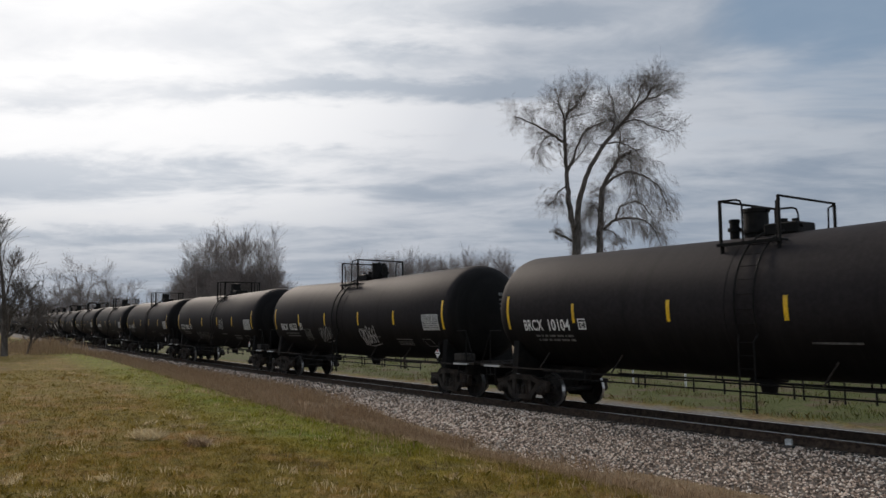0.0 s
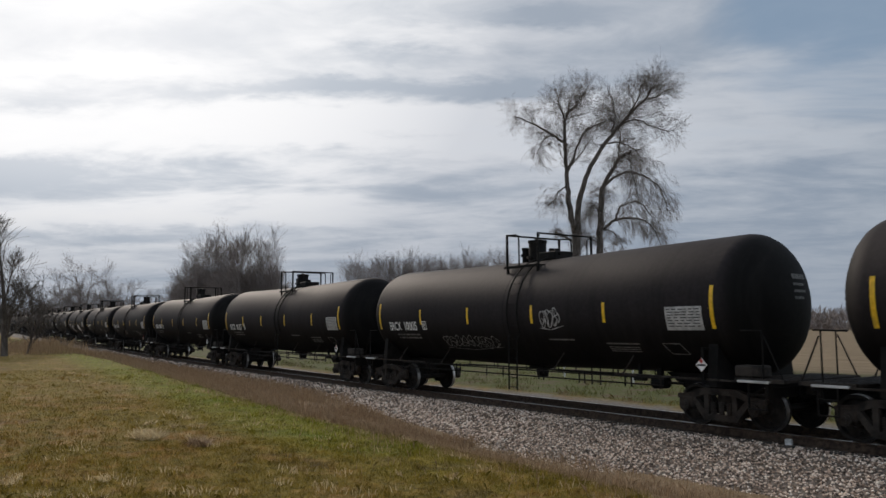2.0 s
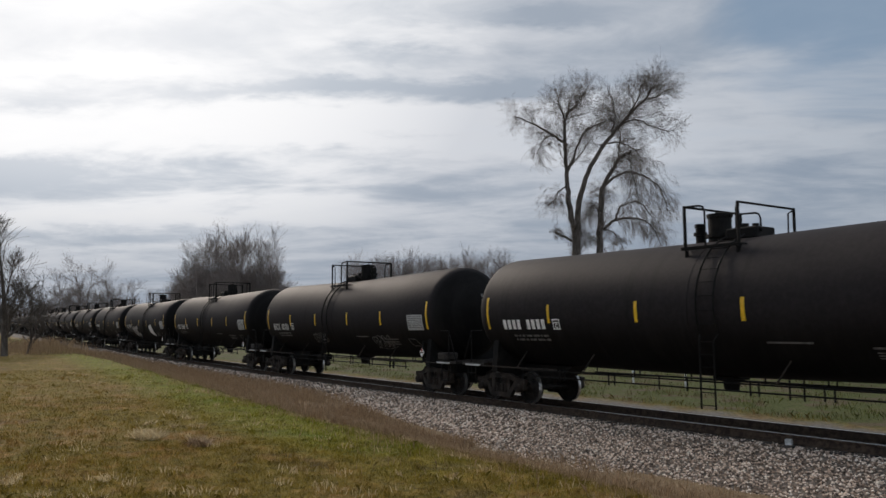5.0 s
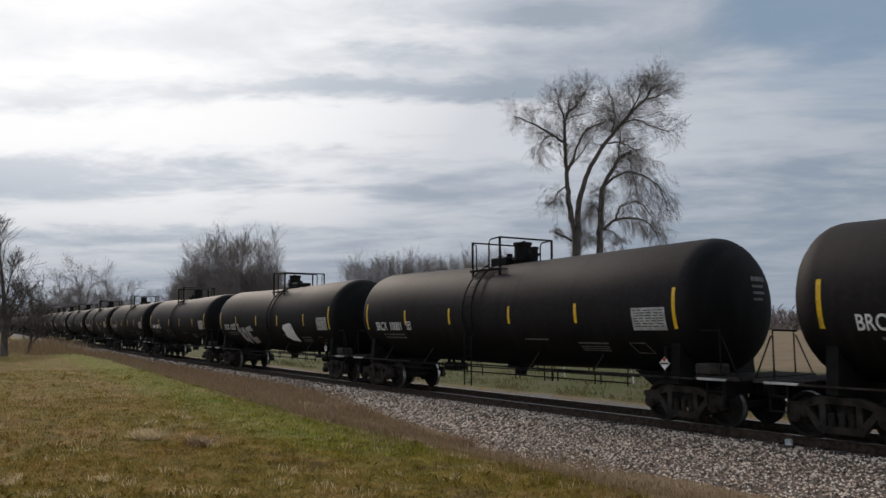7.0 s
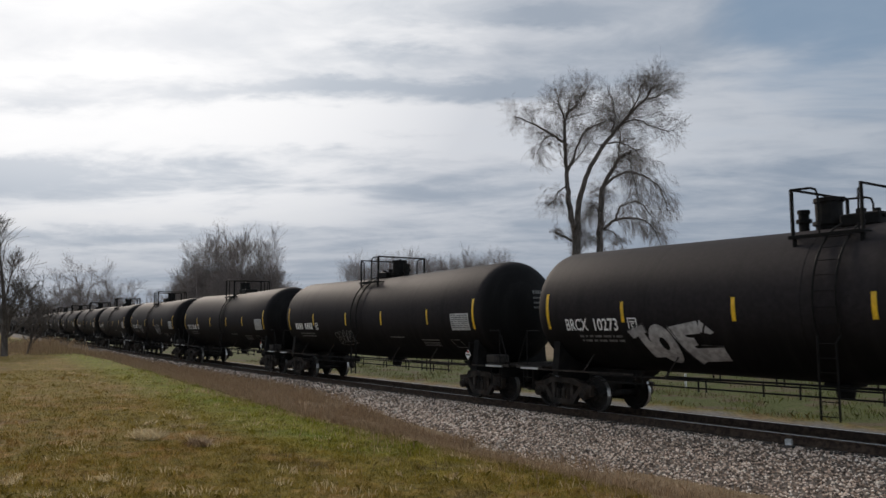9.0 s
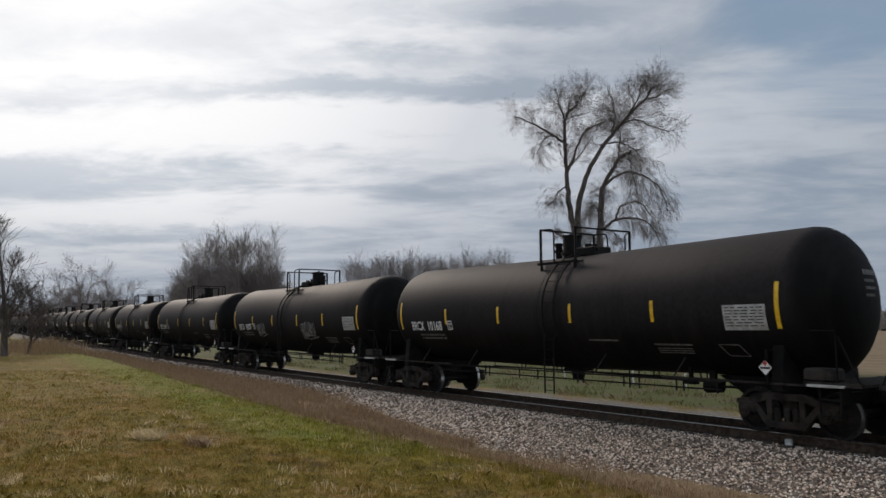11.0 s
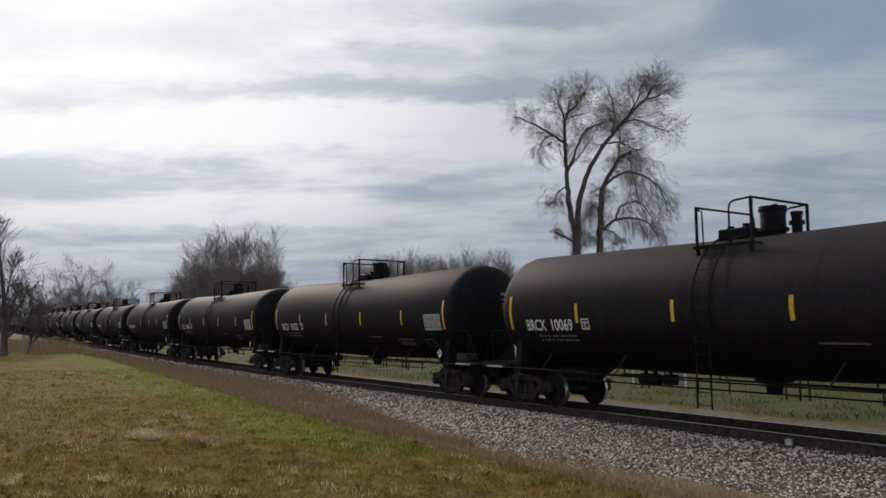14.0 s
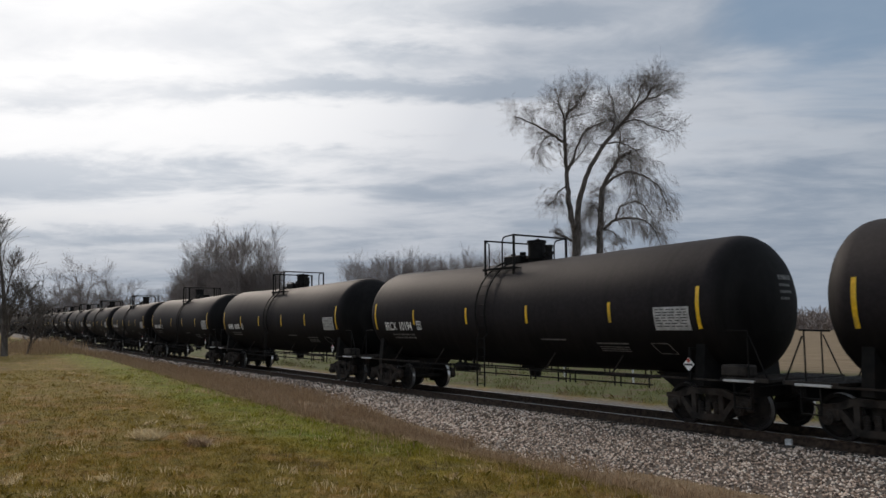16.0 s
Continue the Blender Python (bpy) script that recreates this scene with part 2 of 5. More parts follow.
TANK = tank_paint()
GROUND = ground_mat()
GRASS = grass_mat()
STONE = stone_mat()
BED = speckled("ballast_bed", (0.045, 0.036, 0.029), (0.19, 0.155, 0.128), 14.0, 0.9, 0, 0.9, (0.10, 0.07, 0.05))
STEEL = speckled("black_steel", (0.004, 0.004, 0.004), (0.010, 0.0093, 0.0086), 7.0, 0.7, 0.0, 0.15, (0.018, 0.0145, 0.0115), 0.15)
CAST = speckled("dusty_cast_steel", (0.010, 0.0085, 0.0075), (0.046, 0.039, 0.033), 4.0, 0.75, 0.0, 0.3, (0.035, 0.023, 0.016), 0.2)
WHEEL = speckled("wheel_steel", (0.008, 0.007, 0.0065), (0.025, 0.021, 0.018), 5.0, 0.7, 0.1, 0.15, None, 0.25)
TREAD = speckled("polished_steel", (0.32, 0.31, 0.30), (0.5, 0.49, 0.47), 9.0, 0.32, 0.9, 0.05)
RUST = speckled("rusty_rail_steel", (0.035, 0.024, 0.018), (0.095, 0.066, 0.048), 8.0, 0.85, 0.0, 0.3, (0.05, 0.037, 0.029), 0.2)
TIE = speckled("creosoted_oak", (0.018, 0.015, 0.013), (0.06, 0.05, 0.042), 6.0, 0.85, 0, 0.6)
YELLOW = speckled("yellow_reflective_tape", (0.72, 0.42, 0.012), (0.92, 0.57, 0.03), 12.0, 0.35, 0, 0.05, (0.42, 0.27, 0.04))
WHITE = speckled("white_stencil_paint", (0.70, 0.69, 0.66), (0.90, 0.89, 0.87), 10.0, 0.6, 0, 0.05)
PANEL = speckled("dusty_white_panel", (0.34, 0.335, 0.32), (0.58, 0.57, 0.55), 5.0, 0.6, 0, 0.05, (0.22, 0.215, 0.205))
DULL = speckled("faded_stencil_paint", (0.06, 0.058, 0.055), (0.16, 0.155, 0.145), 12.0, 0.65, 0, 0.05)
INK = speckled("black_ink", (0.02, 0.02, 0.02), (0.045, 0.045, 0.045), 20.0, 0.6)
SILVER = speckled("silver_spray_paint", (0.26, 0.25, 0.24), (0.46, 0.45, 0.44), 6.0, 0.55, 0.0, 0.05, (0.2, 0.19, 0.185))
SPRAY = speckled("thin_white_spray", (0.14, 0.14, 0.14), (0.42, 0.42, 0.42), 9.0, 0.65)
RED = speckled("red_placard_ink", (0.35, 0.03, 0.02), (0.5, 0.06, 0.04), 10.0, 0.5)
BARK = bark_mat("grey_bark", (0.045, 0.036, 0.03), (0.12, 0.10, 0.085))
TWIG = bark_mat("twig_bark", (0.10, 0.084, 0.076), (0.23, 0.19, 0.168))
# bark of distant trees, paled to put the haze into its colour
HAZY_BARK = bark_mat("hazy_far_bark", (0.125, 0.104, 0.094), (0.265, 0.222, 0.20))
WEED = bark_mat("dry_weed_stalk", (0.215, 0.138, 0.076), (0.46, 0.318, 0.185))


def straw_mat():
    def build(n, b):
        r = n.add("ShaderNodeNewGeometry").outputs["Random Per Island"]
        col = n.ramp(r, [(0.0, (0.36, 0.27, 0.14)), (1.0, (0.66, 0.55, 0.34))])
        n.put(b, "Base Color", col)
        n.put(b, "Roughness", 0.8)
        tr = n.add("ShaderNodeBsdfTranslucent")
        n.put(tr, 0, col)
        mx = n.add("ShaderNodeMixShader")
        n.put(mx, 0, 0.5), n.put(mx, 1, b.outputs[0]), n.put(mx, 2, tr.outputs[0])
        out = [q for q in n.t.nodes if q.bl_idname == "ShaderNodeOutputMaterial"][0]
        n.put(out, 0, mx.outputs[0])
    return material("pale_straw", build)


STRAW = straw_mat()
POSTM = speckled("weathered_white_paint", (0.42, 0.42, 0.40), (0.7, 0.7, 0.68), 9.0, 0.7)


# ------------------------------------------------------------------ mesh helpers
def mesh_ob(name, bm, mat, smooth=False):
    me = bpy.data.meshes.new(name)
    bm.normal_update()
    bm.to_mesh(me)
    bm.free()
    me.materials.append(mat)
    if smooth:
        me.polygons.foreach_set("use_smooth", [True] * len(me.polygons))
    return new(name, me)


def raw_ob(name, verts, faces, mat, smooth=False):
    me = bpy.data.meshes.new(name)
    me.from_pydata(verts, [], faces)
    me.materials.append(mat)
    if smooth:
        me.polygons.foreach_set("use_smooth", [True] * len(me.polygons))
    me.update()
    return new(name, me)


def part(name, bm, mat, parent, label="", smooth=False, at=None):
    ob = mesh_ob(name, bm, mat, smooth)
    ob.parent = parent
    if at is not None:
        ob.matrix_basis = at
    return tagged(ob, label)


def empty(name, at=None):
    ob = new(name)
    ob.empty_display_size = 0.2
    if at is not None:
        ob.matrix_basis = at
    return ob


def box(bm, lo, hi, bevel=0.0):
    c = [(a + b) / 2 for a, b in zip(lo, hi)]
    s = [abs(b - a) for a, b in zip(lo, hi)]
    r = bmesh.ops.create_cube(bm, size=1, matrix=Matrix.LocRotScale(c, None, s))
    if bevel:
        edges = list({e for v in r["verts"] for e in v.link_edges})
        bmesh.ops.bevel(bm, geom=edges, offset=bevel, segments=1, affect="EDGES")
    return bm


def cyl(bm, a, b, r, sides=10, r2=None):
    a, b = Vector(a), Vector(b)
    q = (b - a).to_track_quat("Z", "Y").to_matrix().to_4x4()
    bmesh.ops.create_cone(bm, cap_ends=True, segments=sides, radius1=r, radius2=r if r2 is None else r2,
                          depth=(b - a).length, matrix=Matrix.Translation((a + b) / 2) @ q)
    return bm


def pipe(bm, pts, r, sides=6):
    """One continuous tube through the points."""
    pts = [Vector(p) for p in pts]
    rings = []
    for i, p in enumerate(pts):
        d = (pts[min(i + 1, len(pts) - 1)] - pts[max(i - 1, 0)]).normalized()
        u = d.cross(Vector((0.36, 0.48, 0.80)) if abs(d.z) < 0.9 else Vector((0.8, 0.6, 0.0))).normalized()
        w = d.cross(u)
        rings.append([bm.verts.new(p + (u * math.cos(6.28318 * k / sides) + w * math.sin(6.28318 * k / sides)) * r) for k in range(sides)])
    for p, q in zip(rings, rings[1:]):
        # join each vertex to the nearest of the next ring, so that the tube does not twist
        turn = min(range(sides), key=lambda t: sum((p[k].co - q[(k + t) % sides].co).length for k in range(sides)))
        q[:] = q[turn:] + q[:turn]
        for k in range(sides):
            j = (k + 1) % sides
            bm.faces.new((p[k], p[j], q[j], q[k]))
    bm.faces.new(rings[0][::-1]), bm.faces.new(rings[-1])
    return bm


def slab(bm, outline, y0, y1):
    """A plate with that outline in x and z, between two values of y."""
    a = [bm.verts.new((x, y0, z)) for x, z in outline]
    b = [bm.verts.new((x, y1, z)) for x, z in outline]
    bm.faces.new(a), bm.faces.new(b[::-1])
    for i in range(len(a)):
        j = (i + 1) % len(a)
        bm.faces.new((a[i], b[i], b[j], a[j]))
    bmesh.ops.recalc_face_normals(bm, faces=bm.faces[:])
    return bm


def B():
    return bmesh.new()


# ------------------------------------------------------------------ the line of the track
CURVE_A, CURVE_B, BEND, CLIMB = -15.0, -80.0, 0.000611, 0.000125


def off(x, k):
    a = min(max(CURVE_A - x, 0), CURVE_A - CURVE_B)
    b = max(CURVE_B - x, 0)
    return k * (a * a / 2 + (CURVE_A - CURVE_B) * b)


def on_track(x, y=0.0, z=0.0):
    return Vector((x, y + off(x, BEND), z + off(x, CLIMB)))


def car_pose(x):
    a, b = on_track(x - 7.2), on_track(x + 7.2)
    d = b - a
    m = (a + b) / 2
    return pose(m.x, m.y, m.z, 0, -math.degrees(math.atan2(d.z, d.x)), math.degrees(math.atan2(d.y, d.x)))


def ground_z(x, y):
    """Height of the ground without the ballast."""
    v = y - off(x, BEND) if x > -400 else y - off(-400, BEND)
    if v < -4.2:
        far = min(max((-x - 12.0) / 40.0, 0.0), 1.0)
        far = far * far * (3 - 2 * far)
        t = min((-4.2 - v) / (4.3 - 1.6 * far), 1.0)
        z = -0.72 + (0.72 + 0.0 + 0.40 * far) * t * t * (3 - 2 * t) + 0.008 * min(-4.2 - v, 20.0)
    elif v < 2.0:
        z = -0.72
    else:
        t = min((v - 2.0) / 3.0, 1.0)
        z = -0.72 + 0.30 * t
    if v < -1.7:
        over = min(max((-x - 12.0) / 24.0, 0.0), 1.0)
        over = over * over * (3 - 2 * over)
        z = max(z, -0.72 + 0.40 * over * min((-1.7 - v) / 0.7, 1.0))
    near = max(0.0, 1 - math.hypot(x, y) / 90)
    z += near * (0.10 * noise.noise((x * 0.13, y * 0.13, 1.0)) + 0.035 * noise.noise((x * 0.7, y * 0.7, 4.0)))
    return z + off(max(x, -400), CLIMB)


def make_ground():
    def axis(lo, hi, near_lo, near_hi, step):
        v, out = near_lo, []
        while v < near_hi:
            out.append(v)
            v += step
        s, v = step, near_hi
        while v < hi:
            out.append(v)
            s *= 1.22
            v += s
        out.append(hi)
        s, v = step, near_lo - step
        while v > lo:
            out.insert(0, v)
            s *= 1.22
            v -= s
        out.insert(0, lo)
        return out
    xs = axis(-4000, 3000, -60, 8, 0.5)
    ys = axis(-3000, 4000, -22, 12, 0.5)
    verts = [(x, y, ground_z(x, y)) for x in xs for y in ys]
    n = len(ys)
    faces = [(i * n + j, (i + 1) * n + j, (i + 1) * n + j + 1, i * n + j + 1) for i in range(len(xs) - 1) for j in range(n - 1)]
    tagged(raw_ob("ground", verts, faces, GROUND, True), "grassy bank and flat fields with dry brown patches", "ground", kind="structure")


make_ground()

TRACK_XS = [40, 20, 5] + [-5 * i for i in range(0, 40)] + [-200 - 20 * i for i in range(0, 30)]


def sweep(name, outline, xs, mat, smooth=False):
    k = len(outline)
    verts = [tuple(on_track(x, y, z)) for x in xs for y, z in outline]
    faces = [(i * k + j, i * k + (j + 1) % k, (i + 1) * k + (j + 1) % k, (i + 1) * k + j) for i in range(len(xs) - 1) for j in range(k)]
    faces += [tuple(range(k)), tuple(range((len(xs) - 1) * k, len(xs) * k))[::-1]]
    ob = raw_ob(name, verts, faces, mat, smooth)
    return ob


def bed_z(y):
    if abs(y) < 1.7:
        return -0.21
    if y < 0:
        return -0.21 - (-1.7 - y) * 0.27
    return -0.21 - (y - 1.7) * 0.22


def make_track():
    prof = [(-4.0, -0.95), (-4.0, bed_z(-4.0)), (-1.7, -0.21), (1.7, -0.21), (3.6, bed_z(3.6)), (3.6, -0.95)]
    tagged(sweep("ballast_bed", prof, TRACK_XS, BED), "grey crushed stone ballast bed under the track", "ballast", kind="structure")
    for side in (-1, 1):
        c = side * 0.755
        rail = [(-0.076, -0.186), (-0.076, -0.174), (-0.012, -0.155), (-0.010, -0.05), (-0.037, -0.04), (-0.038, -0.008), (-0.030, 0.0),
                (0.030, 0.0), (0.038, -0.008), (0.037, -0.04), (0.010, -0.05), (0.012, -0.155), (0.076, -0.174), (0.076, -0.186)]
        r = sweep("rail", [(c + y, z - 0.001) for y, z in rail], TRACK_XS, RUST)
        tagged(r, "rust-brown steel rail with a polished running head", "rail", "rails of the track", "structure")
        h = sweep("running_surface", [(c - 0.028, -0.003), (c - 0.028, 0.001), (c + 0.028, 0.001), (c + 0.028, -0.003)], TRACK_XS, TREAD)
        h.parent = r
    # stones of the shoulder nearest the camera
    rng = np.random.default_rng(5)
    base = np.array([(0, 0, 1), (1, 0, 0.1), (0.3, 0.95, -0.1), (-0.8, 0.6, 0.15), (-0.8, -0.6, -0.1), (0.3, -0.95, 0.1), (0, 0, -1)])
    tri = [(0, i, i % 5 + 1) for i in range(1, 6)] + [(6, i % 5 + 1, i) for i in range(1, 6)]
    verts, faces = [], []
    for lo, hi, count, size in ((-16, 1, 25000, 0.028), (-28, -16, 15000, 0.037), (-48, -28, 7500, 0.052), (-90, -48, 5000, 0.065)):
        for _ in range(count):
            x = rng.uniform(lo, hi)
            y = -0.95 - 3.3 * rng.random() ** 0.9
            if rng.random() < 0.10:
                y = rng.uniform(0.9, 3.2)
            if y < -3.3 and rng.random() < (-3.3 - y) / 1.0:
                continue
            z = max(bed_z(y), -0.74)
            if z < ground_z(x, y + off(x, BEND)) - off(x, CLIMB) - 0.02:
                continue
            s = size * rng.uniform(0.55, 1.35)
            p = base * s * rng.uniform(0.6, 1.25, (7, 3))
            a = rng.uniform(0, 6.283)
            ca, sa = math.cos(a), math.sin(a)
            w = on_track(x, y, z + s * 0.35)
            k = len(verts)
            for q in p:
                verts.append((w.x + q[0] * ca - q[1] * sa, w.y + q[0] * sa + q[1] * ca, w.z + q[2] * 0.8))
            faces += [(k + a_, k + b_, k + c_) for a_, b_, c_ in tri]
    tagged(raw_ob("ballast_stones", verts, faces, STONE), "loose grey and tan crushed ballast stones", "ballast", kind="stuff")
    # the white marker beside the near rail
    bm = box(B(), (-0.07, -0.05, -0.03), (0.07, 0.05, 0.13), 0.02)
    m = mesh_ob("track_marker", bm, POSTM)
    m.matrix_basis = pose(-9.62, -0.93, -0.20, 0, 0, 8)
    tagged(m, "small white-painted block beside the near rail", "marker")


make_track()


# ------------------------------------------------------------------ tank cars
R, ZC, HALF = 1.59, 2.66, 7.42        # shell radius, axis height, half length of the straight shell
HEAD = 0.86
PITCH, SPEED, SLOWING, FIRST = 18.1, 14.239, -0.0079, -113.855


def axis_z(x):
    """Height of the shell's axis: both halves slope down a little to the outlet in the middle."""
    return ZC - 0.03 + 0.085 * min(abs(x) / HALF, 1.0)


def skin(x, z, lift=0.006):
    """A point on the near side of the shell at that height."""
    return (x, -math.sqrt(max((R + lift) ** 2 - (z - axis_z(x)) ** 2, 0.0)), z)


def patch(bm, x0, x1, z0, z1, lift=0.006, rows=5, slant=0.0):
    grid = []
    for i in range(rows + 1):
        z = z0 + (z1 - z0) * i / rows
        s = slant * i / rows
        grid.append([bm.verts.new(skin(x0 + s, z, lift)), bm.verts.new(skin(x1 + s, z, lift))])
    for a, b in zip(grid, grid[1:]):
        bm.faces.new((a[0], a[1], b[1], b[0]))
    return bm


def wrapped_text(body, x, z, size, stretch=1.0):
    cu = bpy.data.curves.new("lettering", "FONT")
    cu.body, cu.size, cu.resolution_u, cu.offset = body, size, 3, 0.007
    ob = new("lettering", cu)
    bpy.context.view_layer.update()
    me = bpy.data.meshes.new_from_object(ob.evaluated_get(bpy.context.evaluated_depsgraph_get()))
    bpy.data.objects.remove(ob)
    bm = bmesh.new()
    bm.from_mesh(me)
    bpy.data.meshes.remove(me)
    for v in bm.verts:
        v.co = Vector(skin(x + v.co.x * stretch, z + v.co.y, 0.008))
    return bm


def stroke(bm, pts, w, lift=0.008):
    """A painted line of that width over the shell, through points (x, z)."""
    fine = []
    for (xa, za), (xb, zb) in zip(pts, pts[1:]):
        k = max(1, int(math.hypot(xb - xa, zb - za) / 0.12))
        fine += [(xa + (xb - xa) * i / k, za + (zb - za) * i / k) for i in range(k)]
    fine.append(pts[-1])
    prev = None
    for i, (x, z) in enumerate(fine):
        a, b = fine[max(i - 1, 0)], fine[min(i + 1, len(fine) - 1)]
        dx, dz = b[0] - a[0], b[1] - a[1]
        n = math.hypot(dx, dz) or 1
        ww = w * (0.75 + 0.35 * math.sin(i * 1.7))
        pair = [bm.verts.new(skin(x - dz / n * s * ww / 2, z + dx / n * s * ww / 2, lift)) for s in (-1, 1)]
        if prev:
            bm.faces.new((prev[0], pair[0], pair[1], prev[1]))
        prev = pair
    return bm


def scrawl(x0, x1, z0, z1, loops, seed, w=0.035):
    rng = random.Random(seed)
    bm = B()
    step = (x1 - x0) / loops
    h = z1 - z0
    for i in range(loops):
        x = x0 + (i + 0.5) * step
        zc = (z0 + z1) / 2 + rng.uniform(-0.06, 0.06) * h
        ph, lean = rng.uniform(0, 6.28), rng.uniform(-0.2, 0.35)
        ring = []
        for k in range(19):
            a = ph + k * 0.36 * (0.9 if i % 2 else 1.0)
            rr = 1 + 0.22 * math.sin(3 * a + i)
            ring.append((x + step * 0.55 * rr * math.cos(a) + lean * 0.3 * h * math.sin(a), zc + h * 0.44 * rr * math.sin(a)))
        stroke(bm, ring, w * rng.uniform(0.7, 1.2), 0.008 + 0.0005 * i)
        inner = [(x + step * rng.uniform(-0.35, 0.35), z0 + h * (0.1 + 0.8 * k / 3)) for k in range(4)]
        stroke(bm, inner, w * rng.uniform(0.6, 1.0), 0.0082 + 0.0005 * i)
        if rng.random() < 0.6:
            stroke(bm, [(x - step * 0.3, zc), (x + step * 0.35, zc + rng.uniform(-0.15, 0.15) * h)], w * 0.7, 0.0084 + 0.0005 * i)
    stroke(bm, [(x0 - 0.05, z0 - 0.03), ((x0 + x1) / 2, z0 - 0.08), (x1 + 0.15, z0 + 0.03)], w * 0.6, 0.007)
    return bm


def blob(bm, x, z, rx, rz, seed, lift, lean=0.0):
    """A filled, rounded throw-up shape."""
    rng = random.Random(seed)
    ph = rng.uniform(0, 6)
    rings = []
    for k in range(1, 4):
        f = k / 3
        rings.append([bm.verts.new(skin(x + lean * math.sin(a) * rz * f + f * rx * math.cos(a) * (1 + 0.12 * math.sin(3 * a + ph)),
                                         z + f * rz * math.sin(a) * (1 + 0.10 * math.cos(2 * a + ph)), lift))
                      for a in [6.2832 * i / 20 for i in range(20)]])
    c = bm.verts.new(skin(x, z, lift))
    for i in range(20):
        j = (i + 1) % 20
        bm.faces.new((c, rings[0][i], rings[0][j]))
        for p, q in zip(rings, rings[1:]):
            bm.faces.new((p[i], q[i], q[j], p[j]))
    return bm


def quad(bm, a, b, c, d, lift):
    """A painted four-cornered field over the shell."""
    n = 5
    grid = []
    for i in range(n + 1):
        u = i / n
        l, r = (a[0] + (d[0] - a[0]) * u, a[1] + (d[1] - a[1]) * u), (b[0] + (c[0] - b[0]) * u, b[1] + (c[1] - b[1]) * u)
        grid.append([bm.verts.new(skin(l[0] + (r[0] - l[0]) * k / n, l[1] + (r[1] - l[1]) * k / n, lift)) for k in range(n + 1)])
    for p, q in zip(grid, grid[1:]):
        for k in range(n):
            bm.faces.new((p[k], q[k], q[k + 1], p[k + 1]))
    return bm


def hoop(bm, x, z, rx, rz, hx, hz, lift, lean=0.0):
    """A painted ring with an oval hole."""
    rings = []
    for k in range(4):
        f = k / 3
        ax, az = hx + (rx - hx) * f, hz + (rz - hz) * f
        rings.append([bm.verts.new(skin(x + ax * math.cos(0.2618 * i) + lean * az * math.sin(0.2618 * i), z + az * math.sin(0.2618 * i), lift)) for i in range(24)])
    for p, q in zip(rings, rings[1:]):
        for i in range(24):
            j = (i + 1) % 24
            bm.faces.new((p[i], q[i], q[j], p[j]))
    return bm


def shell_mesh():
    prof = []
    for i in range(9):
        a = math.pi / 2 * i / 8
        prof.append((-HALF - HEAD * math.cos(a), R * math.sin(a)))
    prof += [(x, R) for x in (-4.9, -2.45, 0.0, 2.45, 4.9)]
    for i in range(9):
        a = math.pi / 2 * (8 - i) / 8
        prof.append((HALF + HEAD * math.cos(a), R * math.sin(a)))
    seg = 56
    bm = B()
    rings = []
    for x, r in prof:
        if r < 1e-6:
            rings.append([bm.verts.new((x, 0, axis_z(x)))])
        else:
            rings.append([bm.verts.new((x, r * math.cos(6.28318 * k / seg), axis_z(x) + r * math.sin(6.28318 * k / seg))) for k in range(seg)])
    for p, q in zip(rings, rings[1:]):
        for k in range(seg):
            j = (k + 1) % seg
            f = [p[k % len(p)], q[k % len(q)], q[j % len(q)], p[j % len(p)]]
            f = list(dict.fromkeys(f))
            bm.faces.new(f)
    bmesh.ops.recalc_face_normals(bm, faces=bm.faces[:])
    return bm


def side_frame_mesh(y):
    """A cast truck side frame: bowed top, dropped spring seat, pedestals over the axle boxes."""
    bm = B()
    y0, y1 = y - 0.07, y + 0.07
    top = [(-1.12, 0.60), (-1.12, 0.70), (-0.75, 0.74), (-0.42, 0.86), (0.42, 0.86), (0.75, 0.74), (1.12, 0.70), (1.12, 0.60), (0.72, 0.61), (0.38, 0.72), (-0.38, 0.72), (-0.72, 0.61)]
    slab(bm, top, y0, y1)
    low = [(-0.80, 0.64), (-0.42, 0.17), (0.42, 0.17), (0.80, 0.64), (0.66, 0.66), (0.34, 0.30), (-0.34, 0.30), (-0.66, 0.66)]
    slab(bm, low, y0 + 0.003, y1 - 0.003)
    for x in (-0.36, 0.36):
        box(bm, (x - 0.06, y0 + 0.006, 0.24), (x + 0.06, y1 - 0.006, 0.80), 0.01)
    for x in (-0.89, 0.89):
        box(bm, (x - 0.20, y - 0.09, 0.40), (x + 0.20, y + 0.09, 0.66), 0.03)
    return bm


def bearing_mesh(x, y):
    s = 1 if y > 0 else -1
    bm = cyl(B(), (x, y - s * 0.02, 0.457), (x, y + s * 0.16, 0.457), 0.125, 14)
    cyl(bm, (x, y + s * 0.16, 0.457), (x, y + s * 0.19, 0.457), 0.08, 10)
    for k in range(3):
        a = 2.094 * k
        cyl(bm, (x + 0.055 * math.cos(a), y + s * 0.19, 0.457 + 0.055 * math.sin(a)), (x + 0.055 * math.cos(a), y + s * 0.205, 0.457 + 0.055 * math.sin(a)), 0.018, 6)
    return bm


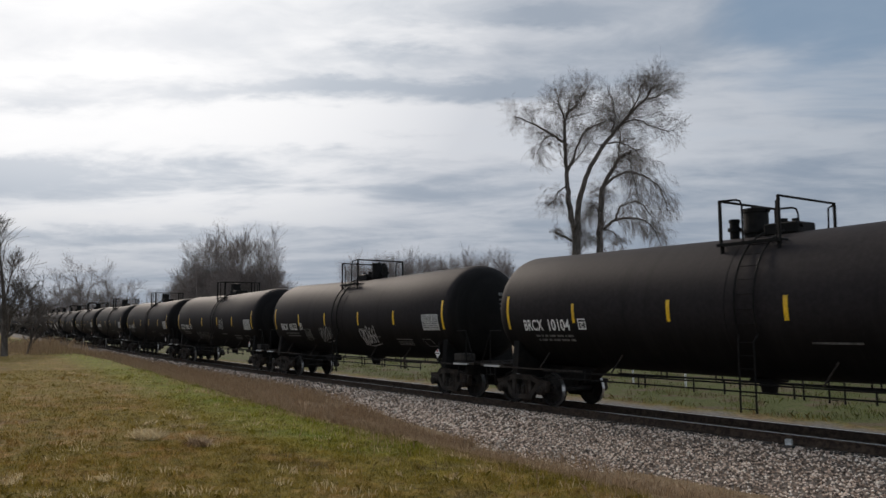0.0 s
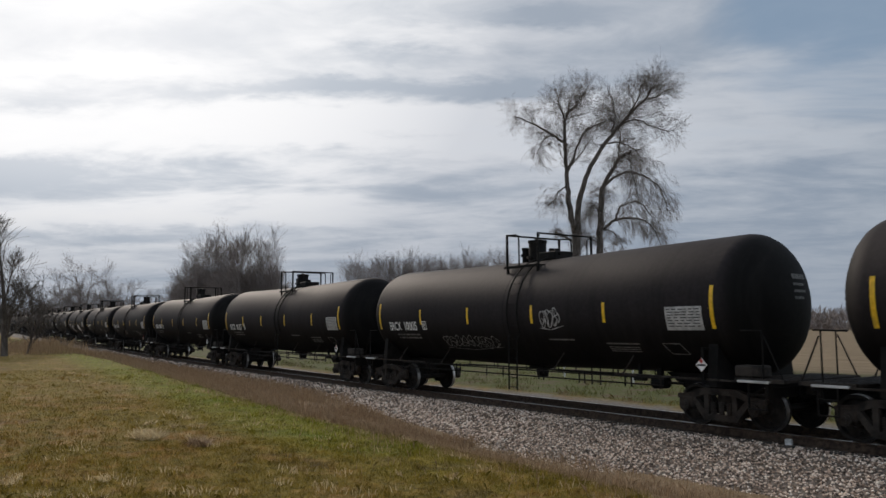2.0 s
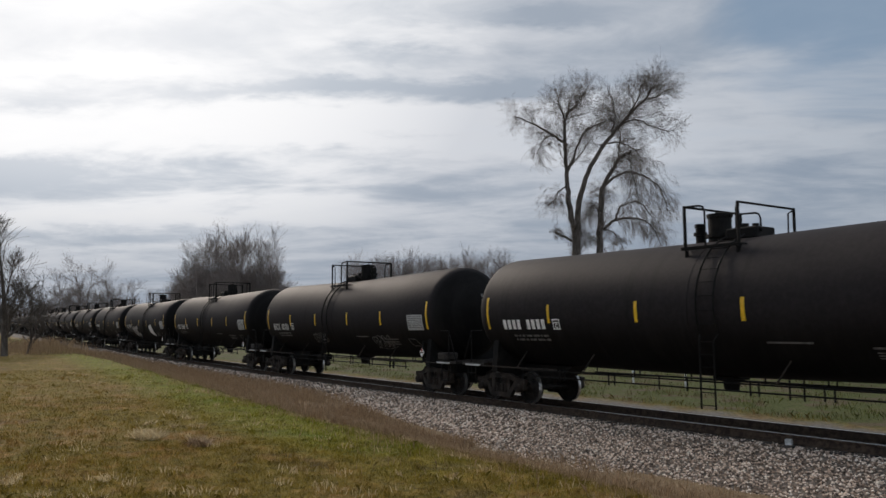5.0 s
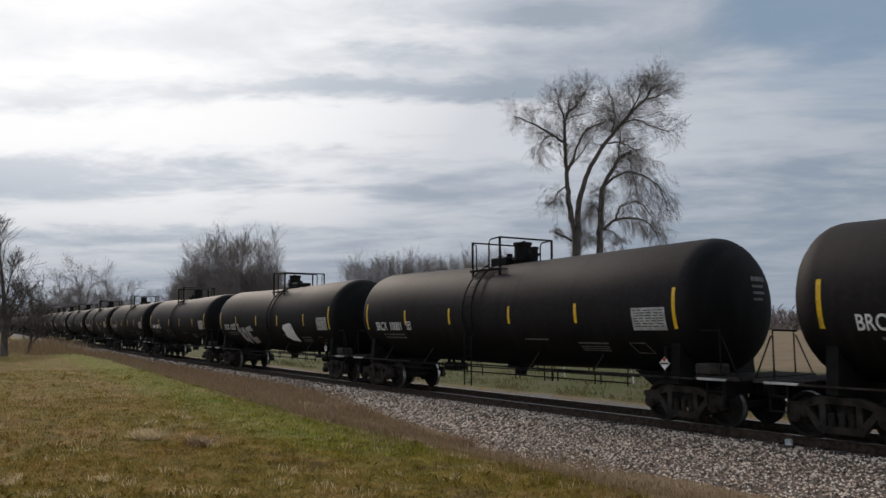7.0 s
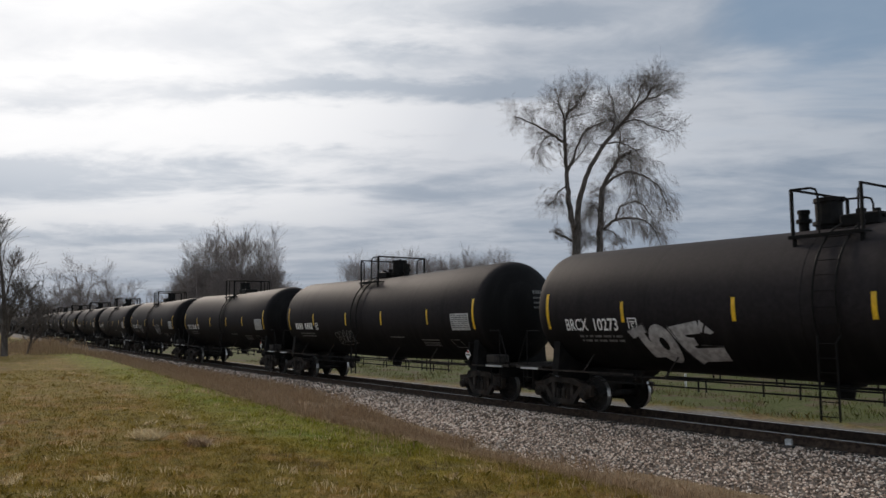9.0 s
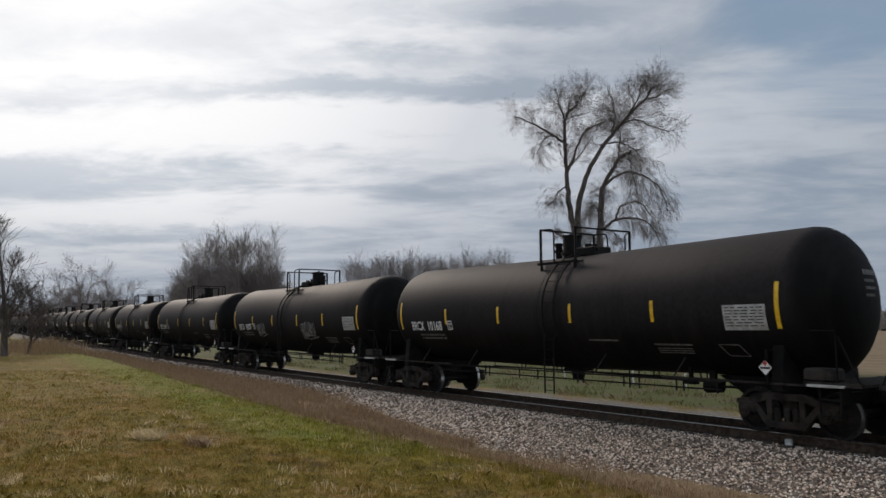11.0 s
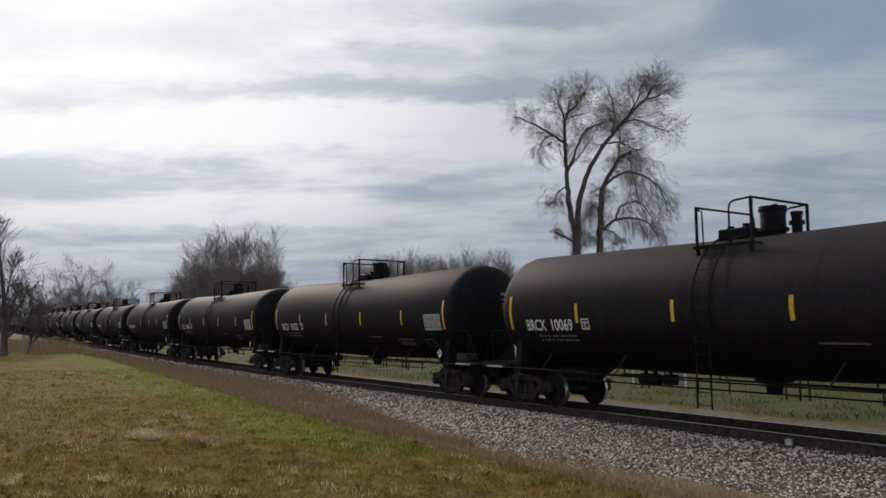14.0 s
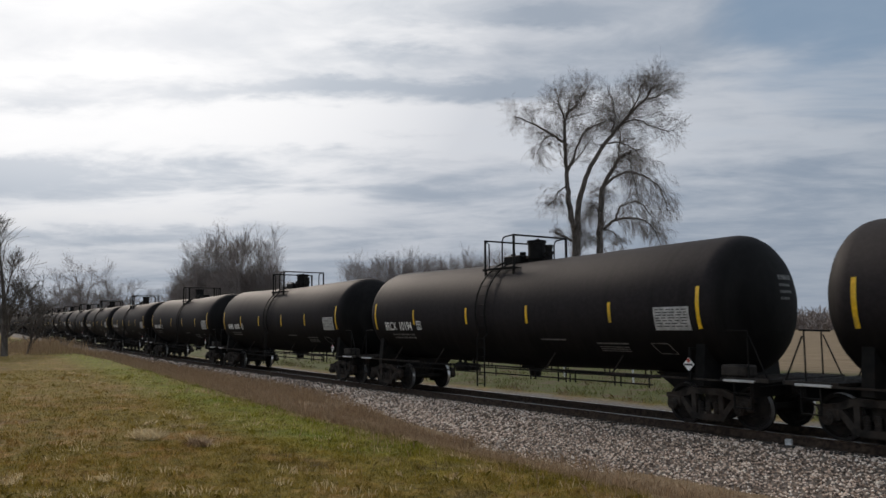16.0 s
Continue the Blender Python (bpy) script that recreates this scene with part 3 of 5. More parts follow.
def wheelset_parts(truck, x):
    """Two wheels on an axle, turning about its middle."""
    bm = cyl(B(), (0, -1.05, 0), (0, 1.05, 0), 0.08, 12)
    for s in (-1, 1):
        yc = s * 0.755
        rings = []
        prof = [(0.10, -0.09), (0.16, -0.09), (0.19, -0.02), (0.36, 0.02), (0.39, -0.06), (0.452, -0.065), (0.457, 0.02), (0.462, 0.045), (0.480, 0.055), (0.480, 0.075), (0.39, 0.075), (0.36, 0.045), (0.19, 0.03), (0.16, 0.09), (0.10, 0.09)]
        for r, w in prof:
            rings.append([bm.verts.new((r * math.cos(6.28318 * k / 28), yc - s * w, r * math.sin(6.28318 * k / 28))) for k in range(28)])
        for p, q in zip(rings, rings[1:]):
            for k in range(28):
                j = (k + 1) % 28
                bm.faces.new((p[k], q[k], q[j], p[j]))
        # casting ribs and marks on the plate, so that the turning shows
        for k in range(3):
            a = 2.094 * k + 0.3
            cyl(bm, (0.27 * math.cos(a), yc + s * 0.0, 0.27 * math.sin(a)), (0.27 * math.cos(a), yc + s * 0.045, 0.27 * math.sin(a)), 0.03, 6)
    bmesh.ops.recalc_face_normals(bm, faces=bm.faces[:])
    for f in bm.faces:
        f.normal_update()
        c = f.calc_center_median()
        r = math.hypot(c.x, c.z)
        if 0.445 < r < 0.475 and abs(f.normal.y) < 0.6:
            f.material_index = 1
    w = part("wheelset", bm, WHEEL, truck, "dark steel wheelset", False, pose(x, 0, 0.457))
    w.data.materials.append(TREAD)
    return w


def build_truck(car, x):
    t = part("truck", box(B(), (-0.19, -1.02, 0.42), (0.19, 1.02, 0.74), 0.03), CAST, car, "dusty cast-steel two-axle truck", False, pose(x, 0, 0))
    for y in (-1.12, 1.12):
        part("side_frame", side_frame_mesh(y), CAST, t)
        bm = B()
        for dx in (-0.2, 0, 0.2):
            for k in range(5):
                cyl(bm, (dx, y, 0.31 + k * 0.024 * 2), (dx, y, 0.335 + k * 0.024 * 2), 0.075, 10)
            cyl(bm, (dx, y, 0.30), (dx, y, 0.56), 0.055, 8)
        tagged(part("spring_nest", bm, CAST, t), kind="stuff")
        for bx in (-0.89, 0.89):
            part("bearing", bearing_mesh(bx, y), CAST, t, "greasy roller bearing end cap")
    bm = B()
    for s in (-1, 1):
        box(bm, (s * 0.35 - 0.05, -0.75, 0.32), (s * 0.35 + 0.05, 0.75, 0.42), 0.01)
        for y in (-0.755, 0.755):
            box(bm, (s * 0.41 - 0.045, y - 0.05, 0.28), (s * 0.41 + 0.045, y + 0.05, 0.52), 0.01)
    part("brake_beam", bm, STEEL, t)
    for bx in (-0.89, 0.89):
        wheelset_parts(t, bx)
    return t


RUNGS = {}


def rung(parent, x, y, z, width):
    if width not in RUNGS:
        bm = cyl(B(), (-width / 2, 0, 0), (width / 2, 0, 0), 0.009, 6)
        me = bpy.data.meshes.new("rung")
        bm.to_mesh(me)
        bm.free()
        me.materials.append(STEEL)
        RUNGS[width] = me
    ob = new("rung", RUNGS[width])
    ob.parent = parent
    ob.matrix_basis = pose(x, y, z)
    return ob


def build_car(flip):
    """flip: -1 where the tank-top platform faces the other way."""
    car = empty("tank_car")
    tagged(car, "black railway tank car with yellow reflective strips, dusty on top", "tank car", "tank cars of the train")
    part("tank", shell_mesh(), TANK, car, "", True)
    for x in (-0.05 * flip,):
        bm = B()
        seg = 56
        rings = [[bm.verts.new((x + dx, r * math.cos(6.28318 * k / seg), axis_z(0) + r * math.sin(6.28318 * k / seg))) for k in range(seg)]
                 for dx, r in ((-0.03, R - 0.002), (-0.022, R + 0.005), (0.022, R + 0.005), (0.03, R - 0.002))]
        for p, q in zip(rings, rings[1:]):
            for k in range(seg):
                bm.faces.new((p[k], q[k], q[(k + 1) % seg], p[(k + 1) % seg]))
        bmesh.ops.recalc_face_normals(bm, faces=bm.faces[:])
        part("girth_seam", bm, TANK, car)
    # data panel near the leading end, stencil lines and a stencilled box
    plate = part("data_panel", patch(B(), 6.10, 7.12, 2.13, 2.66, 0.006), PANEL, car, "white stencilled data panel")
    rng = random.Random(3)
    bm = B()
    for k in range(7):
        x = 6.16
        while x < 7.0:
            w = rng.uniform(0.06, 0.2)
            patch(bm, x, min(x + w, 7.06), 2.588 - k * 0.063, 2.610 - k * 0.063, 0.009, 1)
            x += w + rng.uniform(0.03, 0.07)
    tagged(part("stencil", bm, INK, plate), kind="stuff")
    bm = B()
    for z, x0, w in ((1.98, -6.2, 1.5), (1.87, -6.15, 1.45)):
        x = x0
        while x < x0 + w:
            k = rng.uniform(0.05, 0.3)
            patch(bm, x, x + k, z - 0.028, z + 0.028, 0.007, 1)
            x += k + 0.06
    tagged(part("stencil", bm, DULL, car, "faded white load-limit stencils"), kind="stuff")
    for x, w, z in ((1.9, 1.0, 1.88), (4.0, 1.1, 1.80)):
        bm = B()
        patch(bm, x, x + w, z - 0.02, z + 0.02, 0.007, 1)
        if x > 3:
            for k in range(3):
                patch(bm, x + 0.05, x + w - 0.05, z - 0.10 - k * 0.05, z - 0.075 - k * 0.05, 0.007, 1)
        tagged(part("stencil", bm, DULL, car, "faded stencil lines"), kind="stuff")
    bm = B()
    x, z, s = -4.28, 2.29, 0.14
    for a, b, c, d in ((x - s, x + s, z + s - .03, z + s), (x - s, x + s, z - s, z - s + .03), (x - s, x - s + .03, z - s + .03, z + s - .03), (x + s - .03, x + s, z - s + .03, z + s - .03)):
        patch(bm, a, b, c, d, 0.007, 1)
    patch(bm, x - 0.09, x + 0.09, z + 0.03, z + 0.06, 0.007, 1)
    part("stencil_box", bm, WHITE, car, "white stencilled square")
    letter = wrapped_text("C", x - 0.05, z - 0.09, 0.15)
    part("stencil_letter", letter, WHITE, car)
    # stencils on the leading head
    bm = B()
    for k, (w, hh) in enumerate(((0.62, 0.11), (0.48, 0.06), (0.52, 0.06), (0.40, 0.06))):
        z = 3.25 - k * 0.15
        n = 6
        for i in range(n):
            y0 = 0.10 + w * i / n
            y1 = y0 + w / n * 0.8
            quad = []
            for yy, zz in ((y0, z), (y1, z), (y1, z + hh), (y0, z + hh)):
                rr = min(math.hypot(yy, zz - axis_z(HALF)), R * 0.999)
                quad.append(bm.verts.new((HALF + 0.008 + HEAD * math.sqrt(1 - (rr / R) ** 2), yy, zz)))
            bm.faces.new(quad)
    tagged(part("stencil", bm, DULL, car, "faded white stencils on the tank head"), kind="stuff")
    # placard on its bracket
    bm = box(B(), (7.0, -1.50, 1.05), (7.06, -1.46, 1.75))
    box(bm, (7.0, -1.46, 1.70), (7.06, -1.05, 1.75))
    brk = part("placard_bracket", bm, STEEL, car)
    bm = B()
    slab(bm, [(7.03, 1.23), (7.18, 1.38), (7.03, 1.53), (6.88, 1.38)], -1.535, -1.525)
    pl = part("placard", bm, WHITE, brk, "white and red diamond placard")
    bm = slab(B(), [(7.03, 1.41), (7.085, 1.465), (7.03, 1.52), (6.975, 1.465)], -1.543, -1.537)
    ob = part("placard_symbol", bm, RED, car)
    bm = slab(B(), [(6.92, 1.355), (7.14, 1.355), (7.14, 1.395), (6.92, 1.395)], -1.543, -1.537)
    part("placard_bar", bm, INK, car)
    # a second, small tilted frame below the data panel
    bm = B()
    for a, b in (((5.95, 1.58), (6.45, 1.58)), ((6.45, 1.58), (6.30, 1.82)), ((6.30, 1.82), (5.80, 1.82)), ((5.80, 1.82), (5.95, 1.58))):
        stroke(bm, [a, b], 0.03, 0.012)
    part("placard_frame", bm, DULL, car, "thin grey tilted frame")

    # stub sills, bolsters, end platforms and couplers
    for s in (-1, 1):
        bm = B()
        slab(bm, [(s * 5.0, 1.10), (s * 5.6, 0.72), (s * 8.55, 0.72), (s * 8.55, 1.08), (s * 8.2, 1.12)], -0.30, 0.30)
        part("stub_sill", bm, STEEL, car)
        bm = B()
        slab2 = [(-1.42, 0.92), (-0.5, 0.78), (0.5, 0.78), (1.42, 0.92), (1.30, 2.02), (1.05, 1.62), (0.6, 1.27), (0.0, 1.13), (-0.6, 1.27), (-1.05, 1.62), (-1.30, 2.02)]
        a = [bm.verts.new((s * 7.2 - 0.12, y, z)) for y, z in slab2]
        b = [bm.verts.new((s * 7.2 + 0.12, y, z)) for y, z in slab2]
        bm.faces.new(a), bm.faces.new(b[::-1])
        for i in range(len(a)):
            j = (i + 1) % len(a)
            bm.faces.new((a[i], b[i], b[j], a[j]))
        bmesh.ops.recalc_face_normals(bm, faces=bm.faces[:])
        part("bolster", bm, STEEL, car)
        # end platform: frame and grating bars
        bm = B()
        x0, x1 = sorted((s * 7.75, s * 8.90))
        for y in (-1.40, 1.34):
            box(bm, (x0, y, 1.06), (x1, y + 0.06, 1.14))
        for x in (x0, x1 - 0.05):
            box(bm, (x, -1.39, 1.07), (x + 0.05, 1.39, 1.13))
        plat = part("end_platform", bm, CAST, car, "steel grating end platform")
        for i in range(1, 8):
            x = x0 + (x1 - x0) * i / 8
            if "bar" not in RUNGS:
                bm = box(B(), (-0.03, -1.33, -0.018), (0.03, 1.33, 0.018))
                RUNGS["bar"] = bpy.data.meshes.new("grating_bar")
                bm.to_mesh(RUNGS["bar"])
                bm.free()
                RUNGS["bar"].materials.append(CAST)
            ob = new("grating_bar", RUNGS["bar"])
            ob.parent = plat
            ob.matrix_basis = pose(x, 0, 1.115)
        for y in (-1.36, 1.36):
            bm = B()
            pipe(bm, [(s * 8.42, y, 1.10), (s * 8.42, y, 2.12), (s * 7.9, y * 0.98, 2.12)], 0.020)
            pipe(bm, [(s * 8.46, y, 2.02), (s * 8.86, y, 1.12)], 0.018)
            part("end_rail", bm, STEEL, car)
        bm = box(B(), (min(s * 7.86, s * 8.6), -1.475, 1.05), (max(s * 7.86, s * 8.6), -1.405, 1.10), 0.008)
        part("platform_edge", bm, PANEL, car, "dusty white platform edge")
        # end sill across the car
        bm = box(B(), (min(s * 8.44, s * 8.50), -1.34, 0.74), (max(s * 8.44, s * 8.50), 1.34, 1.055), 0.008)
        part("end_sill", bm, STEEL, car)
        # corner steps
        for y in (-1.42, 1.42):
            bm = B()
            for dx in (-0.2, 0.2):
                box(bm, (s * 8.3 + dx - 0.012, y - 0.02, 0.50), (s * 8.3 + dx + 0.012, y + 0.02, 1.10))
            for z in (0.52, 0.82):
                box(bm, (s * 8.3 - 0.2, y - 0.04, z - 0.012), (s * 8.3 + 0.2, y + 0.04, z + 0.012))
            part("corner_step", bm, STEEL, car)
        # coupler and draft gear
        bm = box(B(), (min(s * 8.5, s * 8.86), -0.10, 0.77), (max(s * 8.5, s * 8.86), 0.10, 0.95), 0.02)
        box(bm, (min(s * 8.82, s * 9.06), -0.17, 0.70), (max(s * 8.82, s * 9.06), 0.15, 1.00), 0.04)
        pipe(bm, [(s * 8.5, 0.32, 0.80), (s * 8.75, 0.36, 0.55), (s * 9.0, 0.36, 0.45)], 0.025)
        part("coupler", bm, CAST, car, "rusty cast coupler with an air hose")
        # uncoupling lever
        bm = pipe(B(), [(s * 8.66, -1.38, 0.98), (s * 8.70, -0.25, 0.98), (s * 8.74, -0.05, 1.06)], 0.015)
        part("uncoupling_lever", bm, STEEL, car)
        # bearer plate along the truck
        for y in (-1.46, 1.42):
            bm = box(B(), (min(s * 4.4, s * 8.6), y, 1.045), (max(s * 4.4, s * 8.6), y + 0.04, 1.085))
            part("side_sill", bm, CAST, car, "dusty thin side sill")
        build_truck(car, s * 7.2)
    # tool box on the leading platform
    bm = box(B(), (7.72, -1.36, 1.145), (8.34, -0.92, 1.40), 0.04)
    part("platform_box", bm, CAST, car, "dark grey steel box on the end platform")
    # side handrails of pipe under the belly
    for y in (-1.44, 1.44):
        bm = pipe(B(), [(-5.9, y, 1.02), (5.9, y, 1.02)], 0.018)
        pipe(bm, [(-5.9, y, 0.86), (5.9, y, 0.86)], 0.018)
        for x in (-5.8, -4.3, -4.1, -2.5, -2.3, -0.9, -0.1, 1.5, 1.7, 3.1, 3.3, 4.7, 4.9, 5.8):
            cyl(bm, (x, y, 0.78), (x, y, 1.09), 0.02, 6)
        part("side_rail", bm, STEEL, car)
        for x in (-6.1, -3.4, 2.1, 4.6):
            yy = y * 0.86
            bm = pipe(B(), [(x, y, 1.05), (x + 0.22, yy, 1.52)], 0.022)
            part("brace", bm, CAST, car)
        # centre ladder: straight below, bowed over the shell above
        lx = -0.60 * flip
        sgn = 1 if y > 0 else -1
        bm = B()
        for dx in (-0.23, 0.23):
            pts = [(lx + dx * 0.8, y * 1.13, 0.45), (lx + dx * 0.8, y * 1.13, 1.9)]
            for k in range(10):
                a = radians(-22 + 96 * k / 9)
                pts.append((lx + dx, sgn * (R + 0.07) * math.cos(a), ZC + (R + 0.07) * math.sin(a)))
            pipe(bm, pts, 0.024)
        lad = part("ladder", bm, STEEL, car, "black steel ladder bowed over the tank")
        for k in range(6):
            rung(lad, lx, y * 1.13, 0.53 + 0.27 * k, 0.37)
        for k in range(8):
            a = radians(-14 + 86 * k / 8)
            rung(lad, lx, sgn * (R + 0.07) * math.cos(a), ZC + (R + 0.07) * math.sin(a), 0.46)
    # under the belly: outlet valve, brake reservoir, brake cylinder, pipe
    bm = cyl(B(), (0, 0, 0.72), (0, 0, 1.15), 0.16, 12, 0.24)
    box(bm, (-0.3, -0.3, 0.98), (0.3, 0.3, 1.06), 0.02)
    part("outlet_valve", bm, STEEL, car)
    if flip > 0:
        bm = cyl(B(), (-3.25, -0.62, 0.92), (-2.70, -0.62, 0.92), 0.14, 16)
        for x in (-3.25, -2.70):
            bmesh.ops.create_uvsphere(bm, u_segments=14, v_segments=6, radius=0.14, matrix=pose(x, -0.62, 0.92) @ Matrix.Diagonal((0.5, 1, 1, 1)))
        for x in (-3.12, -2.83):
            box(bm, (x - 0.03, -0.66, 0.95), (x + 0.03, -0.58, 1.30))
        part("brake_reservoir", bm, STEEL, car)
        bm = box(B(), (-2.48, -0.78, 0.82), (-2.18, -0.50, 1.06), 0.03)
        cyl(bm, (-2.33, -0.82, 0.92), (-2.33, -0.78, 0.92), 0.08, 10)
        box(bm, (-2.37, -0.66, 1.02), (-2.29, -0.60, 1.28))
        part("brake_valve", bm, STEEL, car)
    else:
        bm = cyl(B(), (4.85, -0.55, 0.86), (5.25, -0.55, 0.86), 0.17, 16, 0.14)
        cyl(bm, (5.25, -0.55, 0.86), (5.75, -0.55, 0.86), 0.03, 8)
        box(bm, (4.95, -0.60, 0.95), (5.10, -0.50, 1.30))
        box(bm, (4.35, -0.80, 0.88), (4.70, -0.62, 1.04), 0.02)
        box(bm, (4.48, -0.74, 1.00), (4.56, -0.66, 1.28))
        part("brake_cylinder", bm, STEEL, car)
    bm = pipe(B(), [(-5.2, -0.35, 0.95), (-1.0, -0.7, 1.02), (5.2, -0.35, 0.95)], 0.02)
    part("brake_pipe", bm, STEEL, car)
    # platform on top: two decks beside the manway, railed at both ends across the tank
    f = flip
    zt = ZC + R
    zd = zt - 0.24
    for s in (-1, 1):
        bm = B()
        lo, hi = sorted((s * 0.66, s * 1.10))
        for y in (lo, hi):
            box(bm, (-1.15 if f > 0 else -0.40, y - 0.025, zd - 0.05), (0.40 if f > 0 else 1.15, y + 0.025, zd + 0.02))
        for k in range(13):
            x = f * (-1.12 + 1.48 * k / 12)
            box(bm, (x - 0.014, lo, zd - 0.02), (x + 0.014, hi, zd + 0.012))
        for x in (-1.08 * f, 0.3 * f):
            box(bm, (x - 0.03, min(s * 1.02, s * 1.08), zd - 0.30), (x + 0.03, max(s * 1.02, s * 1.08), zd - 0.02))
        part("top_platform", bm, STEEL, car, "black grating platform on the tank top")
    low, top = 4.92, 4.98
    xa, xb = -1.10 * f, 0.33 * f
    bm = B()
    for s in (-1, 1):
        y = s * 1.05
        cyl(bm, (xa, y, zd - 0.12), (xa, y, low), 0.036, 8)
        pipe(bm, [(xa, y, low - 0.03), (xa + 0.02 * f, y * 0.93, low - 0.06), (xa + 0.10 * f, y * 0.93, low - 0.1), (xa + 0.12 * f, y * 0.93, zd)], 0.02)
    cyl(bm, (xa, -1.07, low), (xa, 1.07, low), 0.026, 8)
    part("platform_rail", bm, STEEL, car, "black pipe railing across the tank")
    bm = B()
    for s in (-1, 1):
        y = s * 1.05
        cyl(bm, (xb, y, zd - 0.05), (xb, y, top), 0.040, 8)
        pipe(bm, [(xb, y, top), (xb - 0.42 * f, y, top - 0.02), (xb - 0.52 * f, y, top - 0.06), (xb - 0.56 * f, y, top - 0.18), (xb - 0.56 * f, y, zd)], 0.024)
    cyl(bm, (xb, -1.07, top), (xb, 1.07, top), 0.028, 8)
    part("platform_rail", bm, STEEL, car, "black pipe railing across the tank")
    mx = 0.15 * f
    bm = cyl(B(), (mx, 0, zt - 0.10), (mx, 0, zt + 0.54), 0.27, 20)
    cyl(bm, (mx, 0, zt + 0.54), (mx, 0, zt + 0.62), 0.30, 20)
    cyl(bm, (mx, 0, zt + 0.06), (mx, 0, zt + 0.13), 0.33, 20)
    cyl(bm, (mx - 0.34 * f, 0, zt + 0.57), (mx + 0.1 * f, 0, zt + 0.64), 0.05, 8)
    part("manway", bm, STEEL, car, "black bolted manway with a hinged lid")
    bm = box(B(), (-f * 0.66 - 0.40, -0.36, zt - 0.06), (-f * 0.66 + 0.40, 0.36, zt + 0.20), 0.03)
    cyl(bm, (-f * 0.52, 0.0, zt + 0.20), (-f * 0.52, 0.0, zt + 0.32), 0.10, 10)
    cyl(bm, (-f * 0.88, -0.1, zt + 0.20), (-f * 0.88, -0.1, zt + 0.28), 0.08, 10)
    cyl(bm, (-f * 0.66 - 0.46, -0.2, zt + 0.12), (-f * 0.66 + 0.46, -0.2, zt + 0.12), 0.05, 8)
    part("valve_box", bm, STEEL, car)
    vx = 0.72 * f
    bm = cyl(B(), (vx, 0, zt - 0.06), (vx, 0, zt + 0.36), 0.11, 12)
    cyl(bm, (vx, 0, zt + 0.16), (vx, 0, zt + 0.24), 0.16, 12)
    cyl(bm, (vx, 0, zt + 0.36), (vx, 0, zt + 0.44), 0.13, 12)
    part("relief_valve", bm, STEEL, car)
    return car


# number, which way the platform faces, by order from the rear; none where the number cannot be read
CARS = {12: ("10104", -1), 11: ("10122", 1), 10: ("10005", -1), 9: ("10167", -1), 8: ("", -1), 7: ("10101", 1), 6: ("10001", 1),
        5: ("10273", -1), 4: ("", 1), 3: ("10168", -1), 2: ("10077", 1), 1: ("10069", 1), 0: ("10152", 1), -1: ("10194", 1)}
STRIPS = (-7.27, -4.46, -1.70, 1.38, 4.16, 7.38)
STRIPS_B = (-7.27, -4.56, -1.43, 1.50, 4.70, 7.36)
STRIPS_C = (-7.27, -4.42, -1.67, 1.45, 4.60, 7.30)
SPACED_B = (12, 8, 5, 4, 1, -1, -3, -6, -7, -10)      # cars with the second spacing of strips


def car_x(i, t):
    u = t - 8.0
    return FIRST + PITCH * i + SPEED * u + 0.5 * SLOWING * u * u + 0.2327 - 0.00151 * u - 0.0044 * u * u - 0.0004574 * u ** 3


